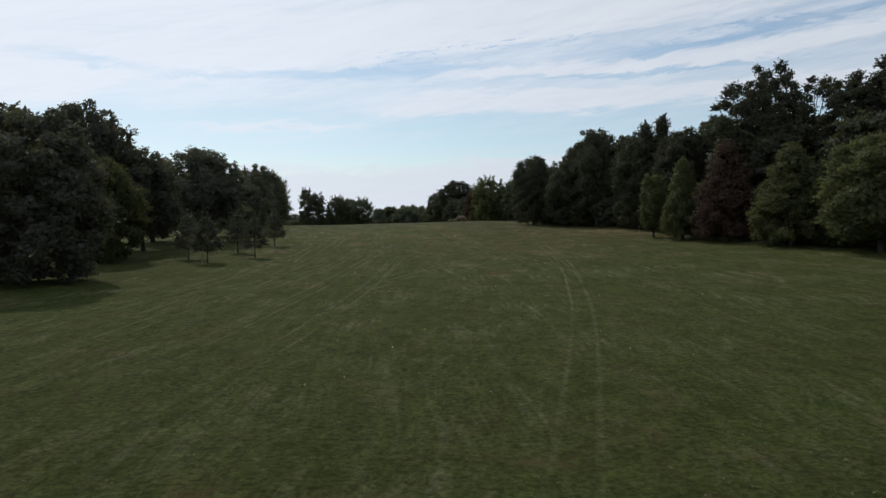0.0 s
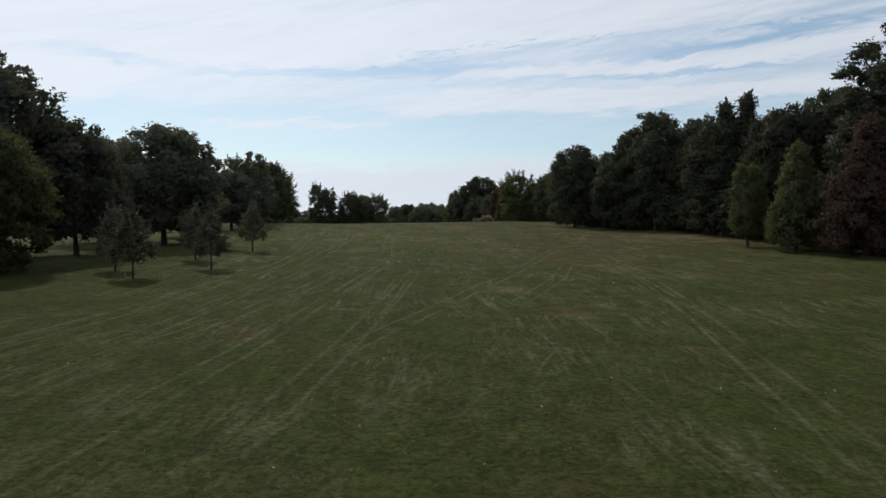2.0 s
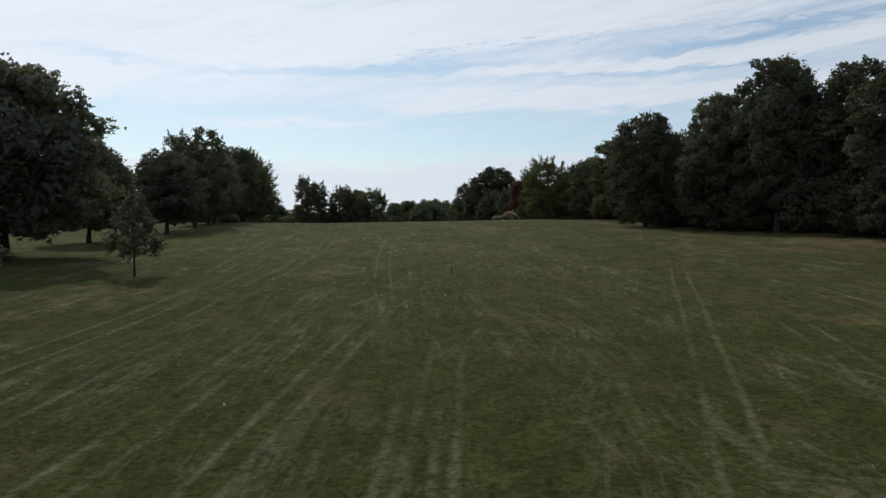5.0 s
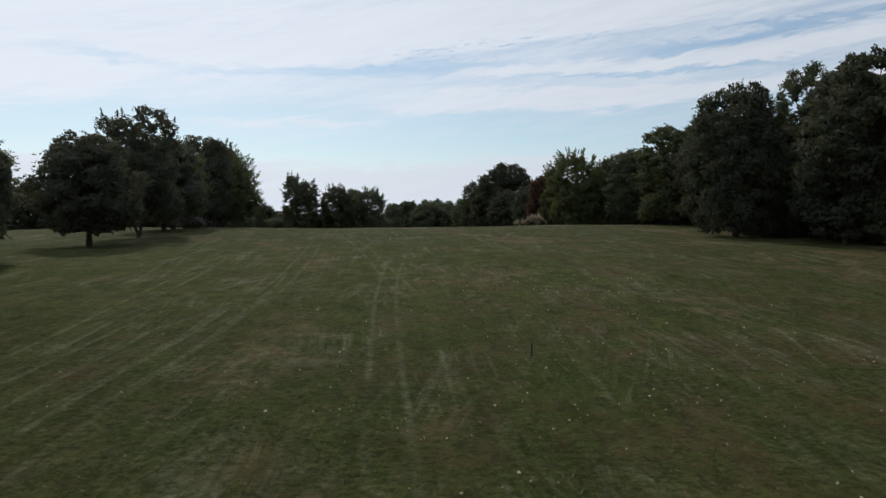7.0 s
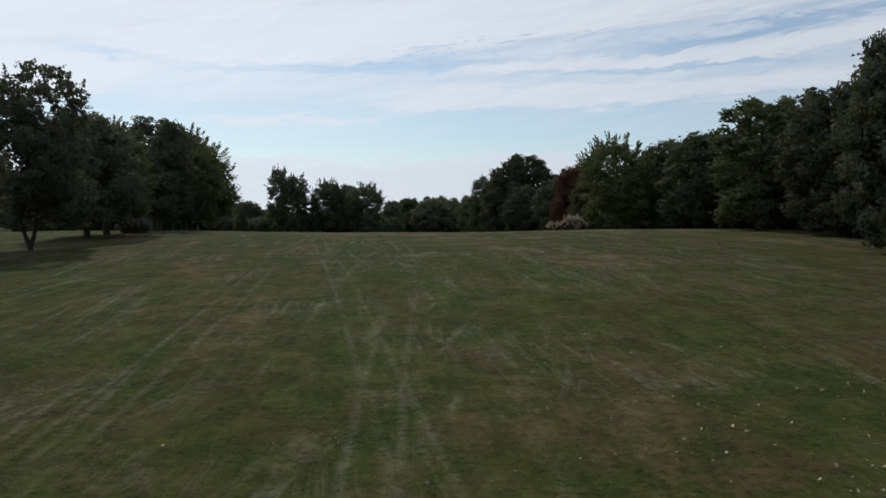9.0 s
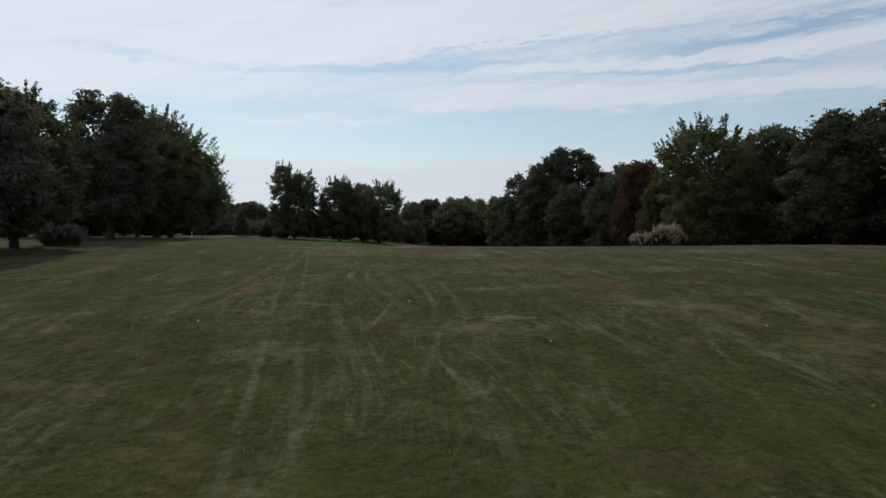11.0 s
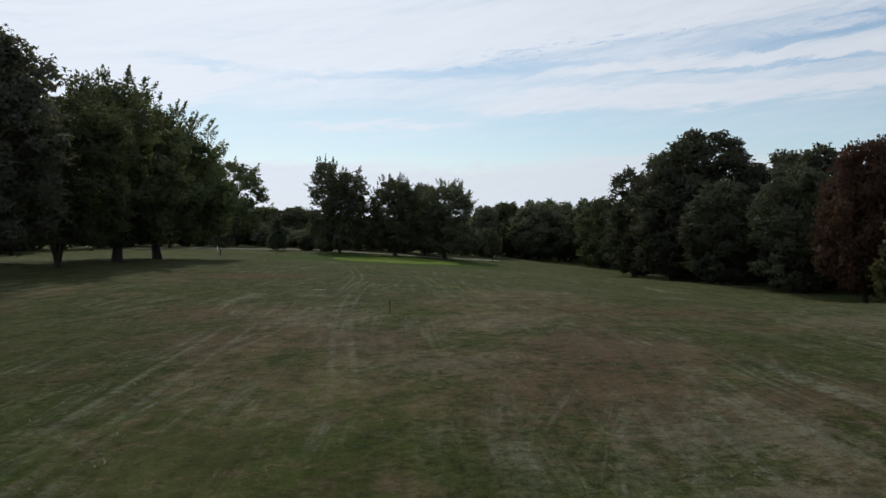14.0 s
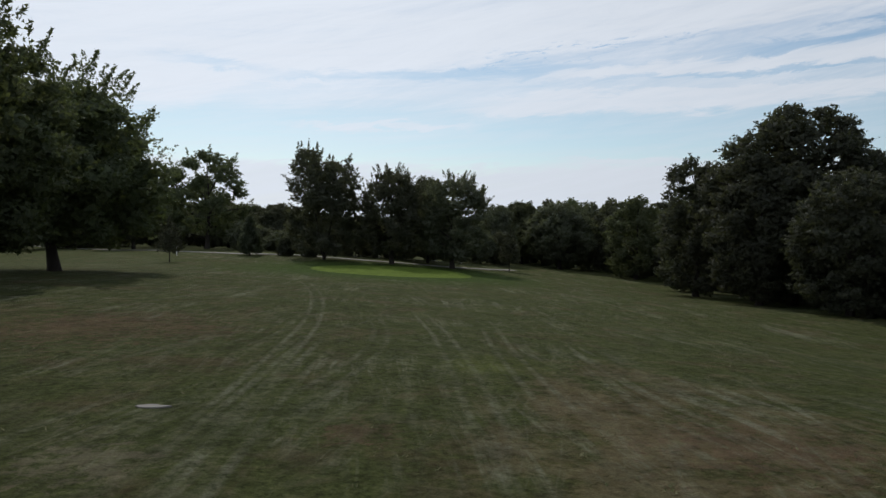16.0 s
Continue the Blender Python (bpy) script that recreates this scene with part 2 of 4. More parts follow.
def wheel_track(n, x, y, wander, x0, slope, bend, y0, near, far, gauge):
    """Two pale lines worn by wheels along x = x0 + slope (y - y0) + bend (y - y0)^2, between near and far."""
    dy = n.math("SUBTRACT", y, y0)
    run = n.math("ADD", n.math("MULTIPLY", dy, slope), n.math("MULTIPLY", n.math("MULTIPLY", dy, dy), bend))
    off = n.math("SUBTRACT", n.math("SUBTRACT", n.math("ADD", x, wander), x0), run)
    wheel = n.math("ABSOLUTE", n.math("SUBTRACT", n.math("ABSOLUTE", off), gauge / 2))
    line = n.step(wheel, 0.02, 0.16, 1.0, 0.0)
    ends = n.math("MULTIPLY", n.step(y, near, near + 6, 0.0, 1.0), n.step(y, far - 6, far, 1.0, 0.0))
    return n.math("MULTIPLY", line, ends)


# x0, slope, bend, y0, near end, far end, gauge
TRACKS = (
    (7.9, 0.155, -0.0013, 43, 10, 98, 1.0), (0.75, 0.266, 0.0, 67.5, 42, 104, 0.85), (4.9, 0.257, -0.0033, 68.7, 56, 84, 0.9),
    (-13.4, -0.022, -0.0008, 68, 18, 114, 0.95), (-10.2, 0.018, -0.0028, 70, 44, 92, 0.85), (-16.2, 0.02, -0.0014, 66, 34, 104, 1.1),
    (-5.0, 0.034, -0.0007, 50, 12, 78, 0.85), (-9.0, 0.058, -0.0011, 34, 20, 56, 0.9), (-4.95, 0.0, -0.0018, 62, 50, 74, 0.85),
    (10.0, 0.066, -0.001, 62, 46, 90, 0.9), (-8.0, 0.03, 0.0012, 65, 50, 82, 0.7),
    (-8.9, -0.1, 0.0012, 98, 84, 128, 0.85), (-14.5, -0.228, 0.0, 132.5, 104, 166, 0.85), (-16.2, -0.126, -0.0017, 119.3, 104, 138, 0.9),
    (-14.8, -0.063, -0.004, 101, 88, 118, 0.9), (-19.8, -0.141, -0.0013, 107, 92, 130, 1.0), (-25.9, -0.253, 0.0009, 126, 106, 152, 1.0),
    (-20.8, -0.12, -0.0034, 156, 140, 182, 0.85), (-22.1, -0.918, 0.0064, 154, 148, 162, 1.1), (-12.6, -0.2, -0.011, 147, 137, 157, 0.8),
    (-23.4, -0.113, -0.0029, 181, 166, 198, 0.5), (-21.8, -0.241, 0.0033, 178, 164, 196, 0.5),
    (-26.9, -0.258, -0.0035, 198.6, 182, 230, 0.6), (-23.7, -0.161, -0.0146, 196, 185, 208, 0.5), (-21.0, -0.222, -0.0024, 194, 183, 210, 0.6),
    (-19.0, -0.2, 0.0032, 192, 183, 206, 0.6),
)
# x, y, half across, half along, kind of spot: pale straw, brown earth, lush
SPOTS = (
    (1.7, 63.7, 1.3, 1.9, "straw"), (-19.9, 193.4, 1.2, 1.7, "lime"), (-21.6, 185.8, 0.6, 0.7, "earth"), (-24.8, 183.5, 0.9, 0.9, "straw"),
    (-10.0, 112.6, 0.45, 0.5, "straw"), (-7.9, 116.4, 0.5, 0.6, "straw"), (-9.2, 156.1, 1.0, 2.2, "earth"), (-10.8, 146.3, 0.8, 0.5, "straw"),
    (-13.8, 171.1, 1.5, 2.2, "earth"), (3.9, 54.7, 1.0, 1.3, "earth"), (-22.3, 180.1, 0.9, 0.9, "straw"), (-16.0, 175.0, 2.0, 1.6, "straw"),
    (-4.1, 92.8, 1.3, 2.2, "lush"), (5.7, 37.6, 1.2, 1.8, "lush"), (-26.4, 177.2, 3.0, 3.0, "earth"), (-17.7, 150.5, 0.7, 0.8, "earth"), (-8.8, 146.9, 0.8, 0.7, "straw"), (-19.2, 175.8, 1.3, 2.4, "lush"), (-7.4, 42.2, 1.0, 0.7, "lush"), (9.9, 17.9, 1.2, 0.8, "lush"), (-11.1, 139.2, 1.4, 1.0, "straw"), (-15.8, 136.8, 1.0, 0.9, "straw"), (-9.5, 166.1, 1.6, 1.4, "earth"), (-22.6, 176.9, 2.0, 1.6, "straw"), (-12.9, 179.6, 2.4, 1.6, "earth"), (-33.0, 196.0, 4.0, 4.0, "earth"), (-5.0, 176.0, 2.5, 2.5, "straw"), (3.0, 164.0, 3.0, 2.5, "straw"),
    (-10.3, 140.8, 0.6, 0.5, "straw"), (-6.2, 143.1, 0.9, 0.5, "straw"), (-10.3, 140.7, 0.7, 0.6, "straw"), (-3.0, 152.4, 1.6, 0.9, "straw"), (-6.3, 148.2, 1.4, 1.8, "earth"), (-9.2, 154.8, 1.0, 1.0, "straw"),
    (-16.1, 143.2, 0.6, 0.4, "straw"), (-11.8, 161.2, 0.9, 0.7, "straw"), (-18.0, 151.8, 0.6, 0.5, "straw"), (-11.1, 109.9, 0.3, 0.6, "straw"), (-4.6, 108.8, 0.7, 0.5, "earth"), (-23.6, 171.0, 2.0, 2.0, "earth"),
    (-10.7, 98.6, 0.5, 0.35, "straw"), (-10.6, 95.1, 0.6, 0.5, "straw"), (-9.8, 178.4, 2.0, 2.0, "earth"), (-4.1, 50.2, 0.5, 0.5, "earth"), (-6.6, 55.8, 0.6, 0.5, "straw"), (-15.2, 186.6, 1.6, 1.6, "earth"),
    (-19.5, 161.5, 3.4, 5.0, "lush"), (-9.2, 156.3, 1.1, 1.7, "bare"), (-8.2, 153.6, 1.3, 1.5, "bare"), (-7.6, 161.0, 1.1, 2.6, "bare"), (-13.0, 170.5, 2.4, 2.6, "bare"), (-17.8, 150.2, 0.8, 0.5, "bare"), (-19.8, 171.5, 2.2, 1.8, "bare"),
    (-13.8, 166.5, 2.2, 3.0, "earth"), (-11.6, 163.5, 1.6, 1.0, "straw"), (-17.0, 168.5, 1.6, 1.4, "straw"), (-22.0, 174.6, 1.6, 1.0, "straw"),
)
SPOT_TINT = {"straw": (0.21, 0.18, 0.115, 1), "earth": (0.145, 0.088, 0.055, 1), "bare": (0.138, 0.096, 0.062, 1), "lush": (0.056, 0.084, 0.013, 1), "lime": (0.125, 0.145, 0.034, 1)}


def grass_material():
    m, n, out = material("mown_grass")
    place = n.add("ShaderNodeNewGeometry").outputs["Position"]
    x, y, z = n.split(place)
    flat = n.xyz(x, y, 0.0)
    blades = n.noise(flat, 30.0, 3.0, 0.7)
    tufts = n.noise(flat, 5.5, 6.0, 0.78, 0.3)
    clumps = n.noise(flat, 1.9, 5.0, 0.70, 0.3)
    mottle = n.noise(flat, 0.55, 7.0, 0.70, 0.4)
    # the fairway bends to the left: u runs across it, y along it
    wander = n.math("MULTIPLY", n.math("SUBTRACT", n.noise(n.xyz(n.math("MULTIPLY", x, 0.08), n.math("MULTIPLY", y, 0.05), 3.0), 1.0, 2.0), 0.5), 3.0)
    u = n.math("ADD", n.math("ADD", x, wander), n.math("MULTIPLY", n.math("MULTIPLY", y, y), 0.00055))
    broad = n.noise(n.xyz(u, n.math("MULTIPLY", y, 0.42), 0.0), 0.10, 6.0, 0.66, 0.4)
    lanes = n.noise(n.xyz(u, n.math("MULTIPLY", y, 0.050), 2.0), 1.7, 4.0, 0.72)
    fine = n.noise(n.xyz(n.math("ADD", u, n.math("MULTIPLY", y, 0.05)), n.math("MULTIPLY", y, 0.07), 5.0), 3.6, 3.0, 0.7)
    cross = n.noise(n.xyz(n.math("ADD", u, n.math("MULTIPLY", y, -0.28)), n.math("MULTIPLY", y, 0.05), 9.0), 1.9, 4.0, 0.72)
    colour = n.mix(n.step(tufts, 0.34, 0.64), (0.034, 0.044, 0.011, 1), (0.091, 0.104, 0.031, 1))
    colour = n.mix(n.step(clumps, 0.50, 0.66, 0.0, 0.6), colour, (0.048, 0.070, 0.012, 1))
    bright = n.math("MULTIPLY", n.math("MULTIPLY", n.step(y, 90.0, 112.0), n.step(y, 124.0, 142.0, 1.0, 0.0)), n.step(x, -2.0, 8.0, 1.0, 0.0))
    colour = n.mix(n.math("MULTIPLY", n.step(mottle, 0.40, 0.62, 0.1, 0.8), bright), colour, (0.098, 0.110, 0.026, 1))
    # soft blotches: brown, deep green, worn grey
    blotch = n.noise(n.xyz(x, n.math("MULTIPLY", y, 0.8), 6.0), 0.34, 6.0, 0.66, 0.6)
    colour = n.mix(n.step(blotch, 0.32, 0.46, 0.45, 0.0), colour, (0.040, 0.056, 0.013, 1))
    side = n.math("MULTIPLY", n.step(x, -14.0, 4.0, 0.0, 0.07), n.math("MULTIPLY", n.step(y, 70.0, 95.0, 0.0, 1.0), n.step(y, 150.0, 185.0, 1.0, 0.0)))
    brown = n.math("ADD", n.math("ADD", n.math("SUBTRACT", blotch, n.step(y, 40.0, 80.0, 0.06, 0.0)), side), n.math("MULTIPLY", n.math("SUBTRACT", clumps, 0.5), 0.5))
    colour = n.mix(n.step(brown, 0.49, 0.70, 0.0, 0.62), colour, (0.110, 0.074, 0.040, 1))
    worn = n.noise(n.xyz(x, y, 11.0), 0.8, 6.0, 0.75, 0.4)
    colour = n.mix(n.step(worn, 0.55, 0.72, 0.0, 0.55), colour, (0.128, 0.118, 0.066, 1))
    # drier ground on the crest and along the woods
    crest = n.math("ADD", n.math("ADD", n.step(y, 40.0, 125.0, -0.20, 0.02), n.step(y, 150.0, 164.0, 0.0, 0.08)), n.step(y, 176.0, 205.0, 0.0, -0.28))
    edge = n.step(x, 4.0, 24.0, 0.0, 0.08)
    drift = n.math("ADD", 0.48, n.math("MULTIPLY", n.math("SUBTRACT", broad, 0.5), 2.1))
    dry = n.math("ADD", n.math("ADD", drift, crest), n.math("ADD", edge, n.math("MULTIPLY", n.math("SUBTRACT", mottle, 0.5), 1.0)))
    colour = n.mix(n.step(dry, 0.54, 0.86, 0.0, 0.68), colour, (0.118, 0.082, 0.040, 1))
    tan = n.math("ADD", n.math("MULTIPLY", dry, 0.55), n.math("ADD", n.math("MULTIPLY", clumps, 0.35), n.math("MULTIPLY", tufts, 0.25)))
    colour = n.mix(n.step(tan, 0.63, 0.80, 0.0, 0.66), colour, (0.190, 0.152, 0.082, 1))
    band = n.math("MULTIPLY", n.step(y, 160.0, 182.0), n.step(y, 232.0, 250.0, 1.0, 0.0))
    colour = n.mix(n.math("MULTIPLY", n.step(n.math("ADD", clumps, n.math("MULTIPLY", n.math("SUBTRACT", mottle, 0.5), 0.8)), 0.44, 0.68, 0.04, 0.46), band), colour, (0.118, 0.122, 0.056, 1))
    # bare, pale and lush spots
    rag = n.math("MULTIPLY", n.math("SUBTRACT", n.noise(flat, 2.4, 7.0, 0.80, 0.5), 0.5), 8.5)
    for sx, sy, rx, ry, kind in SPOTS:
        dx, dy = n.math("DIVIDE", n.math("SUBTRACT", x, sx), rx), n.math("DIVIDE", n.math("SUBTRACT", y, sy), ry)
        far = n.math("ADD", n.math("SQRT", n.math("ADD", n.math("MULTIPLY", dx, dx), n.math("MULTIPLY", dy, dy))), n.math("MULTIPLY", rag, 0.4) if kind in ("bare", "lime") else rag)
        colour = n.mix(n.step(far, 0.20, 1.35, 0.55 if kind != "lush" else 0.7, 0.0), colour, SPOT_TINT[kind])
    # pale streaks left by mowers, and the worn lines of wheels
    streak = n.math("MAXIMUM", n.step(lanes, 0.49, 0.66, 0.0, 0.62), n.math("MAXIMUM", n.step(cross, 0.52, 0.67, 0.0, 0.55), n.step(fine, 0.51, 0.67, 0.0, 0.44)))
    streak = n.math("MULTIPLY", streak, n.step(n.noise(flat, 0.16, 4.0, 0.6, 0.5), 0.40, 0.60, 0.15, 1.25))
    small = n.math("MULTIPLY", wander, 0.15)
    for row in TRACKS:
        streak = n.math("MAXIMUM", streak, n.math("MULTIPLY", wheel_track(n, x, y, small, *row), 0.58))
    streak = n.math("MULTIPLY", streak, n.step(n.noise(n.xyz(u, n.math("MULTIPLY", y, 0.5), 14.0), 0.45, 4.0, 0.65, 0.3), 0.34, 0.62, 0.22, 1.15))
    streak = n.math("MULTIPLY", streak, n.step(tufts, 0.36, 0.60, 0.35, 1.15))
    streak = n.math("MULTIPLY", streak, n.step(y, 18.0, 60.0, 0.55, 1.0))
    streak = n.math("MULTIPLY", streak, n.step(clumps, 0.36, 0.58, 0.45, 1.1))
    colour = n.mix(streak, colour, (0.205, 0.205, 0.132, 1))
    dark = n.math("MULTIPLY", n.step(lanes, 0.30, 0.44, 0.35, 0.0), n.step(mottle, 0.3, 0.7, 0.3, 1.0))
    colour = n.mix(dark, colour, (0.026, 0.034, 0.010, 1))
    # the green and its fringe
    ring = green_field(n, x, y)
    ragged = n.math("ADD", ring, n.math("MULTIPLY", n.math("SUBTRACT", mottle, 0.5), 0.05))
    colour = n.mix(n.step(ragged, 1.10, 2.3, 0.80, 0.0), colour, (0.048, 0.085, 0.013, 1))
    turf = n.mix(n.step(tufts, 0.3, 0.7), (0.125, 0.180, 0.026, 1), (0.148, 0.205, 0.036, 1))
    colour = n.mix(n.step(ragged, 0.97, 1.03, 1.0, 0.0), colour, turf)
    # single coarse tufts: their shade painted in as dark specks, or bleached
    shade_dots = n.noise(flat, 3.4, 2.0, 0.6)
    colour = n.mix(n.step(shade_dots, 0.58, 0.72, 0.0, 0.45), colour, (0.024, 0.030, 0.009, 1))
    pale = n.noise(n.xyz(n.math("ADD", x, 31.0), n.math("MULTIPLY", y, 0.8), 0.0), 4.1, 2.0, 0.6)
    colour = n.mix(n.math("MULTIPLY", n.step(pale, 0.60, 0.76, 0.0, 0.50), n.step(mottle, 0.35, 0.6, 0.2, 1.0)), colour, (0.190, 0.176, 0.098, 1))
    grain = n.step(blades, 0.3, 0.7, 0.85, 1.15)
    colour = n.mix(1.0, colour, n.xyz(grain, grain, n.math("MULTIPLY", grain, n.step(y, 60.0, 150.0, 0.90, 1.06))), "MULTIPLY")
    dash = n.noise(n.xyz(x, n.math("MULTIPLY", y, 0.6), 21.0), 1.5, 5.0, 0.75, 0.4)
    tone = n.step(dash, 0.30, 0.70, 0.66, 1.10)
    colour = n.mix(1.0, colour, n.xyz(tone, tone, tone), "MULTIPLY")
    relief = n.math("ADD", n.math("MULTIPLY", blades, 0.4), n.math("ADD", n.math("MULTIPLY", tufts, 1.6), n.math("ADD", n.math("MULTIPLY", clumps, 2.2), n.math("MULTIPLY", mottle, 2.5))))
    surface(n, out, colour, 1.0, relief, 0.10, 0.05)
    return m


def axis(low, high, fine, reach):
    """Even steps from low to high, then ever longer ones out to reach."""
    inner = list(np.arange(low, high + 0.01, fine))
    step, v, outer = fine, high, []
    while v < reach:
        step *= 1.35
        v += step
        outer.append(v)
    return np.array([low - (o - high) for o in reversed(outer)] + inner + outer)


def make_ground():
    xs, ys = axis(-130, 80, 1.5, 2600), axis(-40, 400, 1.5, 2600)
    gx, gy = np.meshgrid(xs, ys)
    verts = np.stack([gx, gy, land(gx, gy)], -1).reshape(-1, 3)
    i = np.arange(len(ys) * len(xs)).reshape(len(ys), len(xs))
    faces = np.stack([i[:-1, :-1], i[:-1, 1:], i[1:, 1:], i[1:, :-1]], -1).reshape(-1, 4)
    ob = new("ground", mesh_from("ground", verts, faces, grass_material(), True))
    tagged(ob, "mown olive-green fairway grass with dry patches and wheel tracks", "grass field", kind="structure")


make_ground()


# ---- trees ----
def tube(points, radii, sides=8):
    """A tapered limb through the points."""
    points, radii = np.asarray(points, float), np.asarray(radii, float)
    along = np.gradient(points, axis=0)
    along /= np.linalg.norm(along, axis=1, keepdims=True) + 1e-9
    ref = np.where(np.abs(along[:, 2:3]) > 0.9, [[1.0, 0, 0]], [[0, 0, 1.0]])
    u = np.cross(along, ref)
    u /= np.linalg.norm(u, axis=1, keepdims=True) + 1e-9
    v = np.cross(along, u)
    a = np.linspace(0, 2 * np.pi, sides, endpoint=False)
    ring = u[:, None] * np.cos(a)[None, :, None] + v[:, None] * np.sin(a)[None, :, None]
    verts = (points[:, None] + ring * radii[:, None, None]).reshape(-1, 3)
    k = np.arange(len(points) - 1)[:, None] * sides
    j = np.arange(sides)[None]
    nxt = (j + 1) % sides
    faces = np.stack([k + j, k + nxt, k + sides + nxt, k + sides + j], -1).reshape(-1, 4)
    return verts, faces


def joined(pieces):
    verts, faces, base = [], [], 0
    for v, f in pieces:
        verts.append(v)
        faces.append(f + base)
        base += len(v)
    return np.concatenate(verts), np.concatenate(faces)


def leaves(rng, centres, out, length, width):
    """Folded leaf-shaped quads at centres, roughly along out."""
    count = len(centres)
    d = out + rng.normal(0, 0.75, (count, 3))
    d /= np.linalg.norm(d, axis=1, keepdims=True) + 1e-9
    s = np.cross(d, rng.normal(0, 1, (count, 3)))
    s /= np.linalg.norm(s, axis=1, keepdims=True) + 1e-9
    up = np.cross(s, d)
    size = rng.uniform(0.65, 1.3, (count, 1))
    half, side, fold = d * length * size / 2, s * width * size / 2, up * width * size * 0.22
    bulge = half * 0.15
    verts = np.stack([centres - half, centres + side + fold - bulge, centres + half, centres - side + fold - bulge], 1).reshape(-1, 3)
    return verts, np.arange(count * 4).reshape(-1, 4)


def leaflets(rng, centres, out, size, outward, soft):
    """Small pointed leaves at centres, roughly along out, facing outward; their normals round them off with their neighbours."""
    count = len(centres)
    d = out + rng.normal(0, 0.7, (count, 3))
    d /= np.linalg.norm(d, axis=1, keepdims=True) + 1e-9
    s = np.cross(d, rng.normal(0, 1, (count, 3)))
    s /= np.linalg.norm(s, axis=1, keepdims=True) + 1e-9
    big = size * rng.uniform(0.5, 1.5, (count, 1))
    v = np.stack([centres - d * big * 0.6 - s * big * 0.5, centres - d * big * 0.45 + s * big * 0.5, centres + d * big * 0.8], 1)
    n = np.cross(v[:, 1] - v[:, 0], v[:, 2] - v[:, 0])
    n /= np.linalg.norm(n, axis=1, keepdims=True) + 1e-9
    away = (n * outward).sum(1) < 0
    v[away] = v[away][:, [0, 2, 1]]
    n[away] *= -1
    n = n * (1 - soft) + outward * soft
    n /= np.linalg.norm(n, axis=1, keepdims=True) + 1e-9
    return v.reshape(-1, 3), np.repeat(n, 3, 0)


def egg(middle, power):
    """A full outline, widest at the height middle."""
    return lambda u: np.clip(1 - np.abs(np.where(u < middle, (u - middle) / (middle * 1.25), (u - middle) / (1.02 - middle))) ** power, 0, 1) ** (1 / power)


PROFILES = {
    "round": egg(0.38, 2.3),
    "dome": egg(0.30, 2.1),
    "cone": lambda u: np.clip((1.02 - u) ** 0.62 * (0.80 + 1.2 * np.minimum(u, 0.20)), 0, 1.0),
    "vase": egg(0.58, 2.6),
    "column": egg(0.45, 3.0),
    "upright": egg(0.40, 2.2),
}


def unit(rng, count):
    d = rng.normal(0, 1, (count, 3))
    return d / np.linalg.norm(d, axis=1, keepdims=True)


